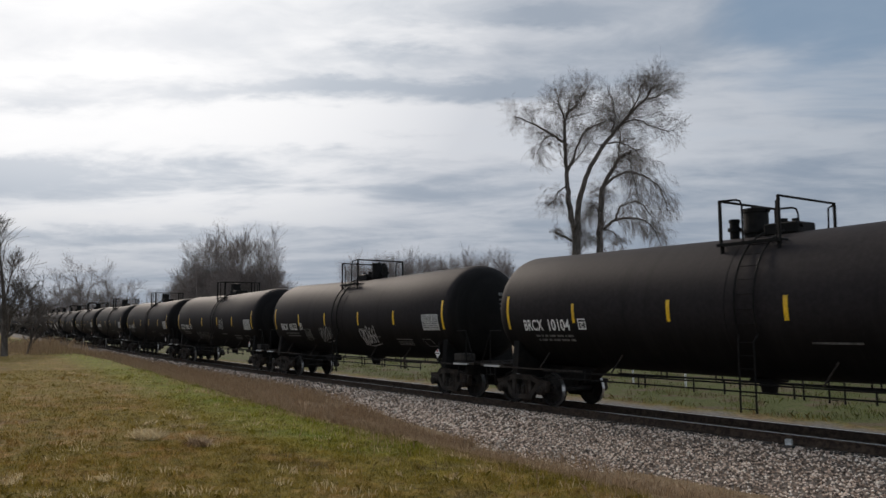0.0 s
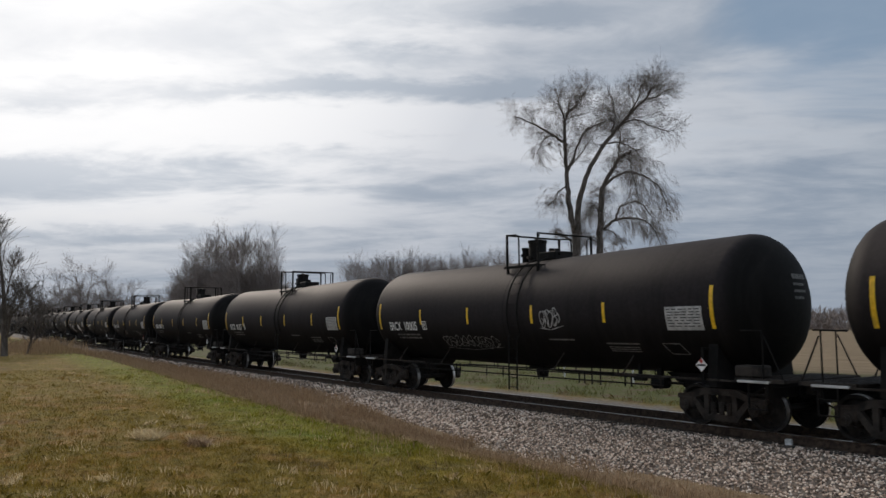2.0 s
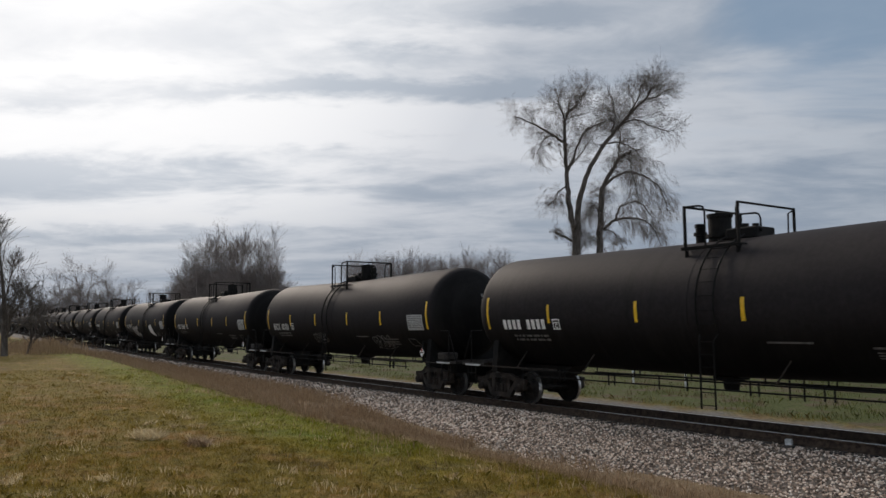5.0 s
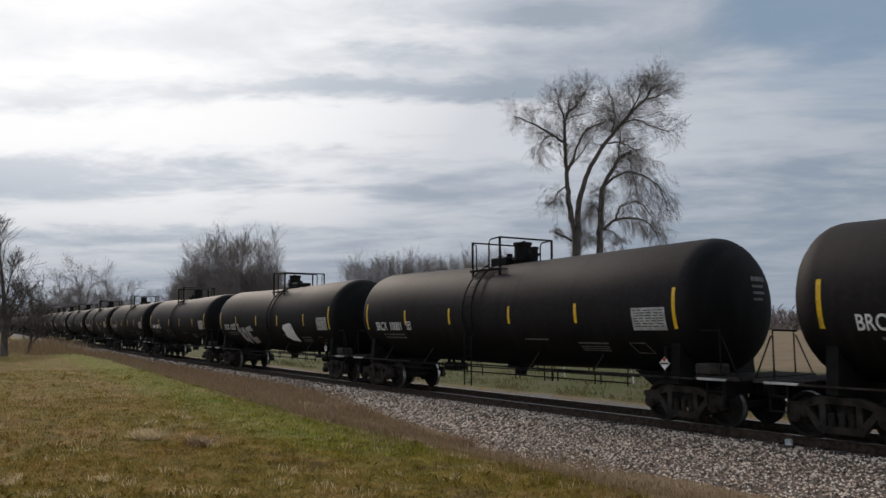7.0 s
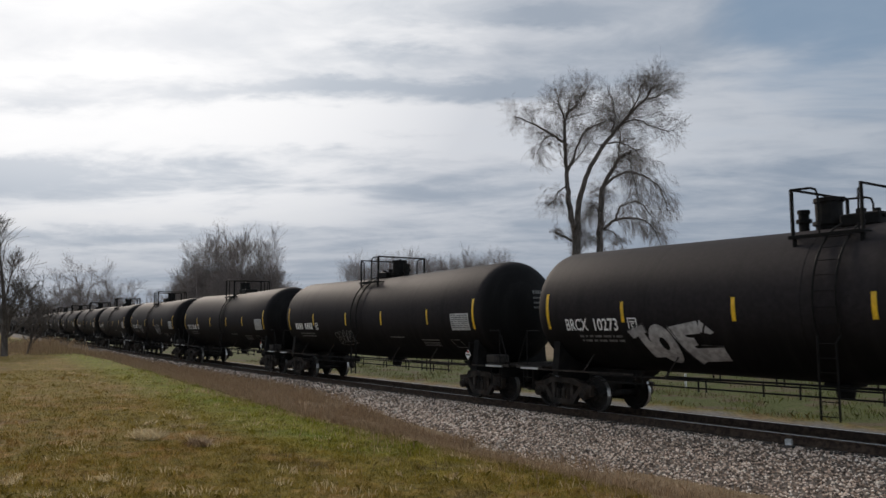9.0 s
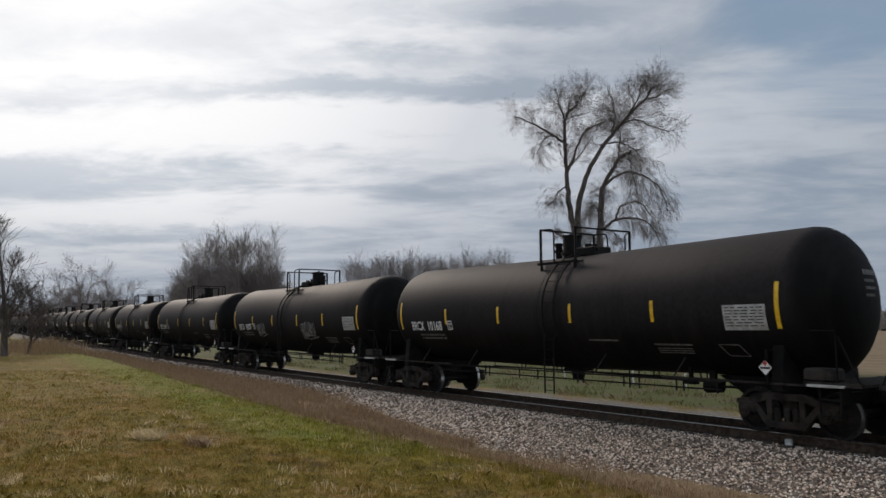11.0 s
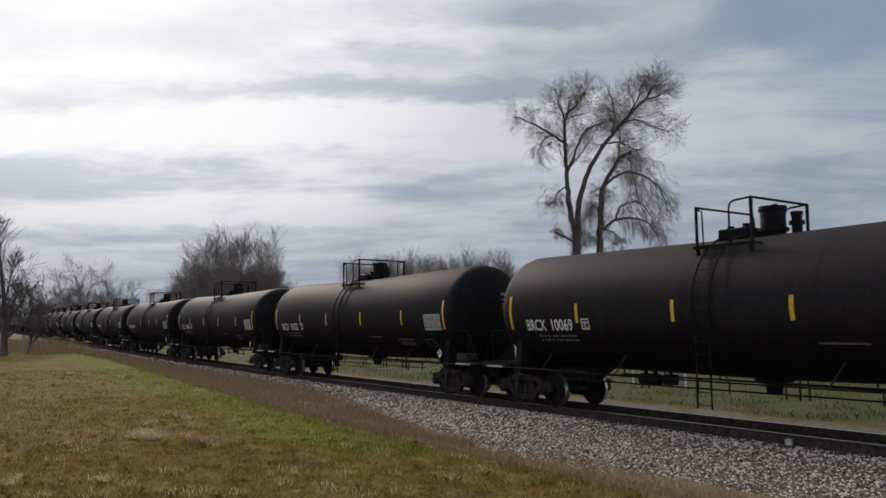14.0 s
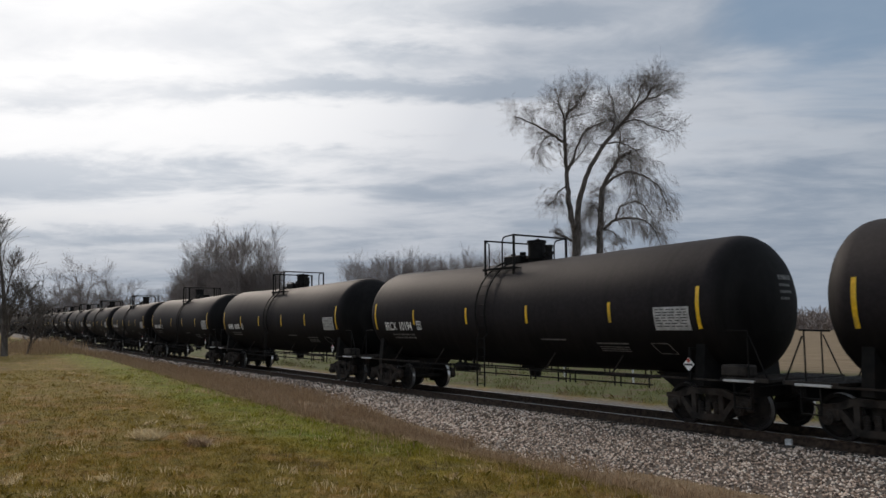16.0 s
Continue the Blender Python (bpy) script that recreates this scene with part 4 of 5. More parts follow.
def paint_marks(i, car):
    for k, x in enumerate(STRIPS_B if i in SPACED_B else STRIPS_C if i in (9, 0) else STRIPS):
        tall = 0.47 if k in (0, 5) else 0.25
        zc = 2.63 if k in (0, 5) else 2.57
        part("reflective_strip", patch(B(), x - 0.05, x + 0.05, zc - tall, zc + tall, 0.006, 8), YELLOW, car, "yellow reflective strip")
    number = CARS.get(i, ("", 1))[0]
    if number:
        part("lettering", wrapped_text("BRCX", -6.62, 2.13, 0.42, 0.74), WHITE, car, "white lettering")
        part("lettering", wrapped_text(number, -5.64, 2.13, 0.42, 0.86), WHITE, car, "white lettering")
    else:
        bm = B()
        for k in range(9):
            if k != 4:
                patch(bm, -6.56 + k * 0.21, -6.42 + k * 0.21, 2.16, 2.43, 0.007, 2)
        part("lettering_bars", bm, WHITE, car, "white lettering")

    def tag(bm, mat, label="scrawled spray-painted graffiti"):
        part("graffiti", bm, mat, car, label)
    if i == 11:
        tag(scrawl(-2.4, -1.25, 1.68, 2.28, 5, 4, 0.03), SILVER, "pale scrawled spray-painted graffiti")
        tag(scrawl(1.4, 2.6, 1.60, 2.25, 5, 9, 0.06), SILVER, "silver spray-painted graffiti")
        tag(scrawl(-4.0, -3.3, 1.75, 2.2, 6, 12, 0.03), DULL)
    elif i == 10:
        tag(scrawl(1.75, 2.5, 2.22, 2.72, 3, 21, 0.045), SILVER)
        tag(scrawl(-3.3, -0.4, 1.60, 1.95, 9, 22, 0.035), DULL)
    elif i == 7:
        tag(scrawl(-2.2, -0.9, 1.65, 2.0, 5, 31, 0.035), DULL)
        tag(scrawl(3.2, 4.6, 1.50, 1.95, 4, 32, 0.04), DULL)
    elif i == 5:
        bm = quad(B(), (-4.50, 2.10), (-3.98, 2.27), (-3.90, 2.08), (-4.36, 1.93), 0.0100)
        quad(bm, (-4.20, 2.02), (-3.98, 2.06), (-3.66, 1.50), (-3.98, 1.48), 0.0106)
        tag(bm, SILVER, "silver bubble-letter graffiti")
        bm = B()
        hoop(bm, -3.48, 1.82, 0.37, 0.45, 0.11, 0.15, 0.0118, -0.22)
        tag(bm, SILVER, "silver bubble-letter graffiti")
        bm = quad(B(), (-3.26, 2.20), (-2.40, 2.34), (-2.36, 2.06), (-2.86, 2.02), 0.0100)
        quad(bm, (-3.26, 2.18), (-2.82, 2.06), (-2.46, 1.46), (-2.72, 1.36), 0.0106)
        quad(bm, (-2.84, 1.98), (-2.58, 1.96), (-2.52, 1.80), (-2.74, 1.76), 0.0112)
        quad(bm, (-2.68, 1.72), (-1.88, 1.76), (-1.86, 1.46), (-2.62, 1.42), 0.0118)
        quad(bm, (-2.34, 2.36), (-2.22, 2.26), (-2.32, 2.08), (-2.40, 2.10), 0.0100)
        quad(bm, (-2.18, 2.24), (-2.00, 2.08), (-2.10, 2.04), (-2.26, 2.08), 0.0100)
        tag(bm, SILVER, "silver bubble-letter graffiti")
        bm = stroke(B(), [(-3.24, 2.24), (-3.06, 1.95), (-2.96, 1.66), (-2.72, 1.34)], 0.035, 0.015)
        stroke(bm, [(-4.5, 2.12), (-3.96, 2.30), (-3.84, 2.02)], 0.03, 0.015)
        stroke(bm, [(-2.46, 1.80), (-1.86, 1.78)], 0.03, 0.015)
        tag(bm, INK, "black outline strokes")
        bm = quad(B(), (2.22, 2.18), (3.30, 2.34), (3.58, 1.58), (2.72, 1.66), 0.0155)
        for k, (x, r) in enumerate(((2.30, 0.15), (2.56, 0.17), (2.84, 0.17), (3.10, 0.16))):
            blob(bm, x, 2.20 + 0.03 * k, r, r, k + 5, 0.010 + k * 0.001)
        blob(bm, 2.62, 1.98, 0.34, 0.26, 8, 0.0165)
        quad(bm, (3.10, 2.38), (3.30, 2.38), (3.66, 1.60), (3.50, 1.58), 0.0175)
        tag(bm, WHITE, "filled pale graffiti shape")
        tag(stroke(B(), [(3.12, 2.28), (3.20, 2.10), (3.26, 2.24), (3.16, 2.32)], 0.06, 0.02), INK, "black outline strokes")
    elif i == 2:
        tag(scrawl(-3.9, -2.85, 1.88, 2.42, 5, 41, 0.04), SPRAY)
        tag(scrawl(1.75, 3.25, 1.80, 2.45, 6, 42, 0.045), SPRAY, "white looping spray-painted graffiti")
    elif i == 12:
        pass
    elif i in (4, -4):
        tag(scrawl(-2.6, -1.0, 1.6, 2.1, 5, 51, 0.04), DULL)


SPRAYED = {11: "three pale scrawled graffiti tags", 10: "white looping graffiti", 7: "faint grey graffiti", 5: "large silver bubble graffiti", 2: "two white graffiti tags"}


def build_train():
    a, b = build_car(1), build_car(-1)
    cars = {}
    used = {1: False, -1: False}
    for i in range(12, -20, -1):
        turn = CARS[i][1] if i in CARS else (1 if (i * 7) % 5 < 3 else -1)
        src = a if turn == 1 else b
        if not used[turn]:
            used[turn] = True
            cars[i] = src
        else:
            cars[i] = copy_thing(src, Matrix())
    for i, car in cars.items():
        paint_marks(i, car)
        if i in SPRAYED:
            tagged(car, "black railway tank car with %s" % SPRAYED[i])
        car.matrix_basis = car_pose(car_x(i, 0.0))
    return cars


CARS_BUILT = build_train()


# ------------------------------------------------------------------ bare trees
def tube(verts, faces, pts, radii, sides):
    start = len(verts)
    for i, p in enumerate(pts):
        d = (pts[min(i + 1, len(pts) - 1)] - pts[max(i - 1, 0)]).normalized()
        u = d.cross(Vector((0.31, 0.87, 0.38))).normalized()
        w = d.cross(u)
        for k in range(sides):
            a = 6.28318 * k / sides
            verts.append(tuple(p + (u * math.cos(a) + w * math.sin(a)) * radii[i]))
    for i in range(len(pts) - 1):
        for k in range(sides):
            j = (k + 1) % sides
            faces.append((start + i * sides + k, start + i * sides + j, start + (i + 1) * sides + j, start + (i + 1) * sides + k))


def rand_dir(rng):
    return Vector((rng.gauss(0, 1), rng.gauss(0, 1), rng.gauss(0, 1))).normalized()


def grow(rng, wood, twigs, p, d, length, radius, level, droop, spread=0.75, thin=0.010, many=0):
    """A limb with its side limbs; the finest level goes into the twigs."""
    steps = 5 if level else 4
    pts, radii = [p.copy()], [radius]
    for i in range(steps):
        d = (d + rand_dir(rng) * 0.20 + Vector((0, 0, -droop if level < 2 else 0.04))).normalized()
        p = p + d * (length / steps)
        pts.append(p.copy())
        radii.append(max(radius * (1 - 0.8 * (i + 1) / steps), thin * 0.6))
    v, f = wood if level >= 2 else twigs
    tube(v, f, pts, radii, 6 if level >= 3 else (4 if level == 2 else 3))
    if level == 0:
        return
    n = {4: 6, 3: 5, 2: 5, 1: 4}[min(level, 4)] + many
    for k in range(n):
        t = 0.22 + 0.78 * (k + rng.random()) / n
        i = min(int(t * steps), steps - 1)
        q = pts[i].lerp(pts[i + 1], t * steps - i)
        axis = (pts[i + 1] - pts[i]).normalized()
        side = rand_dir(rng)
        side = (side - axis * side.dot(axis)).normalized()
        nd = (axis * 0.85 + side * spread * (0.9 if level >= 2 else 0.7) + Vector((0, 0, 0.15 if droop < 0.15 else -0.05))).normalized()
        grow(rng, wood, twigs, q, nd, length * rng.uniform(0.50, 0.85) * (1.15 - 0.40 * t), max(radii[i] * 0.55, thin), level - 1, droop, spread, thin, many)


def finish_tree(name, at, label, wood, twigs, bark=None, twig=None):
    t = empty(name, at)
    tagged(t, label, "tree")
    a = raw_ob("trunk", wood[0], wood[1], bark or BARK, True)
    a.parent = t
    b = raw_ob("crown", twigs[0], twigs[1], twig or TWIG)
    b.parent = t
    tagged(b, "fine bare twigs")
    return t


def curve_points(ctrl, n):
    """A smooth line through a few control points."""
    out = []
    c = [ctrl[0]] + ctrl + [ctrl[-1]]
    for i in range(1, len(c) - 2):
        for k in range(n):
            t = k / n
            p0, p1, p2, p3 = c[i - 1], c[i], c[i + 1], c[i + 2]
            out.append(0.5 * ((2 * p1) + (p2 - p0) * t + (2 * p0 - 5 * p1 + 4 * p2 - p3) * t * t + (3 * p1 - p0 - 3 * p2 + p3) * t ** 3))
    out.append(ctrl[-1].copy())
    return out


def big_tree(name, at, limbs, seed, label):
    """limbs: (radius at the foot, radius at the tip, [(across, up), ...], size of side limbs, droop, first fraction with side limbs)."""
    rng = random.Random(seed)
    wood, twigs = ([], []), ([], [])
    for r0, r1, ctrl, size, droop, first in limbs:
        deep = rng.uniform(-1.6, 1.6) if r0 < 0.2 else rng.uniform(-0.3, 0.3)
        pts = curve_points([Vector((c[0], deep * i / (len(ctrl) - 1), c[1])) for i, c in enumerate(ctrl)], 6)
        radii = [r0 + (r1 - r0) * (i / (len(pts) - 1)) ** 0.85 for i in range(len(pts))]
        # knots and slight kinks
        pts = [p + Vector((rng.gauss(0, 0.035), rng.gauss(0, 0.05), rng.gauss(0, 0.02))) if 0 < i < len(pts) - 1 else p for i, p in enumerate(pts)]
        tube(wood[0], wood[1], pts, radii, 9)
        n = int(len(pts) * 2.5)
        for k in range(n):
            t = first + (1 - first) * (k + rng.random()) / n
            i = min(int(t * (len(pts) - 1)), len(pts) - 2)
            axis = (pts[i + 1] - pts[i]).normalized()
            side = rand_dir(rng)
            side = (side - axis * side.dot(axis)).normalized()
            d = (axis * 0.6 + side * 0.75 + Vector((0, 0, 0.15 - droop))).normalized()
            grow(rng, wood, twigs, pts[i], d, size * rng.uniform(0.4, 1.1), min(max(radii[i] * 0.18, 0.010), 0.022), 2, droop, 0.8, 0.0040, 2)
    return finish_tree(name, at, label, wood, twigs)


TREE_TURN = 56.25


def make_big_trees():
    # left tree of the pair: a fork of two long limbs over one trunk
    limbs = [
        (0.42, 0.30, [(-0.1, -0.3), (-0.1, 1.7), (0.0, 5.8), (0.1, 9.8)], 1.0, 0.05, 0.8),
        (0.25, 0.07, [(0.0, 9.6), (-0.4, 11.7), (-0.5, 14.1), (-0.5, 17.8), (0.5, 19.0)], 1.9, 0.03, 0.5),
        (0.10, 0.03, [(-0.4, 15.9), (-1.7, 17.0), (-3.0, 17.9), (-4.1, 18.5)], 1.5, 0.05, 0.15),
        (0.07, 0.02, [(-1.2, 16.6), (-2.1, 16.3), (-2.8, 15.0)], 1.2, 0.16, 0.2),
        (0.11, 0.03, [(-0.4, 14.0), (0.5, 16.1), (1.2, 17.2), (3.0, 18.1)], 1.7, 0.03, 0.3),
        (0.07, 0.02, [(-0.4, 14.1), (0.7, 15.4), (2.0, 17.3)], 1.5, 0.03, 0.3),
        (0.08, 0.03, [(-0.5, 17.7), (-0.8, 19.0), (-1.1, 19.3)], 1.5, 0.0, 0.1),
        (0.08, 0.03, [(0.3, 18.9), (1.0, 20.1), (1.3, 20.0)], 1.5, 0.0, 0.1)]
    limbs += [
        (0.25, 0.05, [(0.2, 9.6), (0.5, 12.2), (1.5, 14.7), (3.5, 17.4), (5.6, 19.6), (5.9, 20.2)], 1.8, 0.03, 0.55),
        (0.08, 0.03, [(2.9, 16.7), (3.2, 18.1), (3.1, 19.4)], 1.7, 0.02, 0.2),
        (0.08, 0.03, [(4.0, 17.8), (4.7, 19.1), (5.1, 20.4)], 1.6, 0.02, 0.1),
        (0.08, 0.02, [(3.5, 17.4), (4.6, 17.7), (5.7, 17.0), (6.7, 16.5)], 1.5, 0.10, 0.2),
        (0.07, 0.02, [(5.3, 19.3), (6.3, 19.5), (7.0, 20.0)], 1.4, 0.04, 0.1),
        (0.08, 0.02, [(2.0, 15.9), (3.4, 16.2), (4.7, 15.7), (5.5, 14.7)], 1.4, 0.14, 0.3),
        (0.11, 0.06, [(-0.1, 8.8), (-0.6, 9.2), (-1.2, 9.6)], 0.5, 0.0, 0.5),
        (0.07, 0.02, [(-0.6, 12.8), (-1.3, 12.2), (-1.7, 11.3)], 1.1, 0.2, 0.3)]
    big_tree("bare_tree", pose(-41.81, 23.69, -0.35, 0, 0, TREE_TURN), limbs, 11, "tall bare forked tree with spreading fine twigs")
    limbs = [
        (0.32, 0.20, [(-0.1, -0.3), (-0.1, 1.7), (0.0, 6.6), (0.2, 10.5), (0.4, 12.7)], 1.4, 0.3, 0.6),
        (0.18, 0.11, [(0.3, 12.6), (1.0, 13.8), (1.6, 14.8), (2.4, 15.2)], 1.5, 0.2, 0.3),
        (0.08, 0.02, [(1.6, 14.7), (1.8, 15.9), (2.0, 17.0), (1.7, 17.8)], 1.5, 0.06, 0.3),
        (0.12, 0.02, [(0.5, 12.8), (1.4, 13.6), (2.5, 14.0), (3.8, 13.7), (5.0, 12.8), (5.5, 11.1)], 1.4, 0.3, 0.25),
        (0.06, 0.02, [(2.4, 15.2), (2.4, 13.9), (2.7, 11.9)], 1.1, 0.3, 0.3),
        (0.13, 0.02, [(0.4, 9.6), (1.2, 10.3), (2.6, 10.5), (3.9, 10.0), (4.7, 8.5)], 1.35, 0.32, 0.25),
        (0.08, 0.02, [(1.3, 10.4), (1.8, 11.4), (3.1, 11.8), (4.1, 11.0), (4.6, 9.8)], 1.35, 0.32, 0.2),
        (0.06, 0.02, [(0.4, 9.7), (1.3, 9.4), (2.0, 8.4)], 0.8, 0.3, 0.4),
        (0.05, 0.02, [(0.1, 10.7), (-0.3, 11.5), (-0.7, 10.5)], 1.35, 0.35, 0.2),
        (0.07, 0.02, [(0.0, 8.6), (-0.4, 9.1), (-1.0, 9.3)], 0.9, 0.2, 0.4)]
    big_tree("bare_tree", pose(-40.85, 25.11, -0.35, 0, 0, TREE_TURN), limbs, 17, "bare tree with drooping limbs beside a taller one")


make_big_trees()


def common_tree(seed, height, name, label, levels=3, stems=1, thin=0.02, many=1, spread=0.7, stout=1.0, bark=None):
    rng = random.Random(seed)
    wood, twigs = ([], []), ([], [])
    for s in range(stems):
        foot = Vector((rng.gauss(0, 0.3) * (stems > 1), rng.gauss(0, 0.3) * (stems > 1), -0.3))
        lean = Vector((rng.gauss(0, 0.12), rng.gauss(0, 0.12), 1)).normalized()
        h = height * rng.uniform(0.5, 0.62)
        pts = [foot]
        d = lean
        for k in range(6):
            d = (d + rand_dir(rng) * 0.10 + Vector((0, 0, 0.05))).normalized()
            pts.append(pts[-1] + d * h / 6)
        r0 = height * 0.018 * stout / math.sqrt(stems)
        radii = [r0 * (1 - 0.55 * i / 6) for i in range(7)]
        tube(wood[0], wood[1], pts, radii, 7)
        n = 9
        for k in range(n):
            t = 0.32 + 0.68 * (k + rng.random()) / n
            i = min(int(t * 6), 5)
            a = rng.uniform(0, 6.283)
            d = Vector((math.cos(a) * spread, math.sin(a) * spread, 0.8)).normalized()
            grow(rng, wood, twigs, pts[i], d, height * rng.uniform(0.20, 0.33) * (1.2 - 0.4 * t), radii[i] * 0.5, levels, 0.0, spread, thin, many)
        grow(rng, wood, twigs, pts[-1], Vector((0, 0, 1)), height * 0.34, radii[-1], levels, 0.0, spread * 0.85, thin, many)
    return finish_tree(name, None, label, wood, twigs, bark or HAZY_BARK, bark or HAZY_BARK)


def place(dist, px_dir, z=None):
    """A spot that many metres from the camera, in a direction given in degrees left of +y."""
    a = radians(px_dir)
    x, y = EYE.x - math.sin(a) * dist, EYE.y + math.cos(a) * dist
    return x, y, ground_z(x, y)


def make_trees():
    rng = random.Random(8)
    protos = [common_tree(s, 16.0, "bare_tree", "leafless grey-brown tree at the edge of the fields", 3, st, 0.013, 2, sp) for s, st, sp in ((1, 1, 0.7), (2, 3, 0.5), (3, 3, 0.55), (4, 1, 0.75))]
    used = [False] * 4

    def put(kind, dist, ang, height, turn=None):
        x, y, z = place(dist, ang)
        m = pose(x, y, z - 0.2, 0, 0, rng.uniform(0, 360))
        src = protos[kind]
        s = height / 17.5
        if not used[kind]:
            used[kind] = True
            ob = src
            ob.matrix_basis = m
        else:
            ob = copy_thing(src, m)
        ob.scale = (s * rng.uniform(0.9, 1.15), s * rng.uniform(0.9, 1.15), s)
        return ob
    # rounded grove behind the train
    for k in range(17):
        ang = 75.2 - 8.5 * (k + 0.5) / 17 + rng.uniform(-0.15, 0.15)
        dome = 1.0 - abs((ang - 71.2) / 4.7) ** 1.8
        put(rng.choice((1, 2, 0, 3, 0)), rng.uniform(124, 148), ang, 7.4 + 11.4 * dome * rng.uniform(0.88, 1.04))
    # lower, even grove further along
    for k in range(22):
        put(rng.choice((1, 2)), rng.uniform(144, 158), 63.2 - 12.2 * (k + rng.random()) / 22, rng.uniform(13.8, 16.2))
    # far trees above the end of the train
    for ang, dist, hh in ((81.9, 240, 20), (81.2, 232, 21), (80.4, 246, 20), (79.6, 238, 20), (78.8, 235, 17), (78.0, 228, 16), (76.9, 215, 13), (76.3, 220, 11), (83.2, 225, 14)):
        put(rng.choice((0, 3)), dist, ang, hh)
    # the tree and saplings beside the line at the edge of the brush
    near = common_tree(23, 8.4, "bare_tree", "leafless grey tree beside the brush at the track", 3, 1, 0.012, 2, 0.75, 1.6, BARK)
    x, y, z = place(57.0, 85.3)
    near.matrix_basis = pose(x, y, z - 0.2, 0, 0, 40)
    near2 = common_tree(29, 6.0, "bare_sapling", "thin leafless sapling in the brush", 2, 2, 0.01, 1, 0.7, 1.0, BARK)
    x, y, z = place(62.0, 83.6)
    near2.matrix_basis = pose(x, y, z - 0.2, 0, 0, 100)


make_trees()


def make_far_woods():
    """Dim belts of bare wood along the horizon."""
    rng = np.random.default_rng(12)
    for name, a0, a1, dist, height, count in (("far_woods", 20.0, 62.0, 330.0, 10.0, 900), ("far_woods", 60.0, 100.0, 420.0, 14.0, 900),
                                                  ("undergrowth", 66.2, 75.8, 128.0, 5.0, 240), ("undergrowth", 50.8, 63.4, 148.0, 9.5, 360)):
        verts, faces = [], []
        for _ in range(count):
            ang = radians(rng.uniform(a0, a1))
            d = dist * rng.uniform(1.0, 1.25)
            x, y = EYE.x - math.sin(ang) * d, EYE.y + math.cos(ang) * d
            z0 = ground_z(x, y)
            h = height * rng.uniform(0.6, 1.1)
            for k in range(26):
                t = rng.random()
                c = np.array([x, y, z0 + h * (0.05 + 0.8 * t)]) + rng.normal(0, 1, 3) * np.array([1.6, 1.6, 0.6])
                v = rng.normal(0, 1, 3) * np.array([0.5, 0.5, 0.3]) + np.array([0, 0, 1.0])
                v *= h * (0.13 if dist > 200 else 0.22) / np.linalg.norm(v)
                w = rng.normal(0, 1, 3)
                w *= (0.28 if dist > 200 else 0.022) / np.linalg.norm(w)
                i = len(verts)
                verts += [tuple(c - v + w), tuple(c - v - w), tuple(c + v - w * 0.3), tuple(c + v + w * 0.3)]
                faces.append((i, i + 1, i + 2, i + 3))
        tagged(raw_ob(name, verts, faces, HAZY_BARK), "leafless grey-brown thicket beyond the train" if name == "undergrowth" else "distant belt of leafless woods along the horizon", "woods", kind="stuff")


make_far_woods()


# ------------------------------------------------------------------ grass, brush and small things
def blades(name, spots, mat, label, category):
    verts, faces = [], []
    rng = np.random.default_rng(3)
    for x, y, h, w, lean in spots:
        z = ground_z(x, y)
        a, b = rng.uniform(0, 6.283), rng.uniform(0, 6.283)
        i = len(verts)
        dx, dy = math.cos(a) * w, math.sin(a) * w
        lx, ly = math.cos(b) * lean * h, math.sin(b) * lean * h
        verts += [(x - dx, y - dy, z - 0.02), (x + dx, y + dy, z - 0.02), (x + lx * 0.4 + dx * 0.6, y + ly * 0.4 + dy * 0.6, z + h * 0.6),
                  (x + lx, y + ly, z + h * (1 - 0.3 * lean)), (x + lx * 0.4 - dx * 0.6, y + ly * 0.4 - dy * 0.6, z + h * 0.6)]
        faces.append((i, i + 1, i + 2, i + 3, i + 4))
    tagged(raw_ob(name, verts, faces, mat), label, category, kind="stuff")


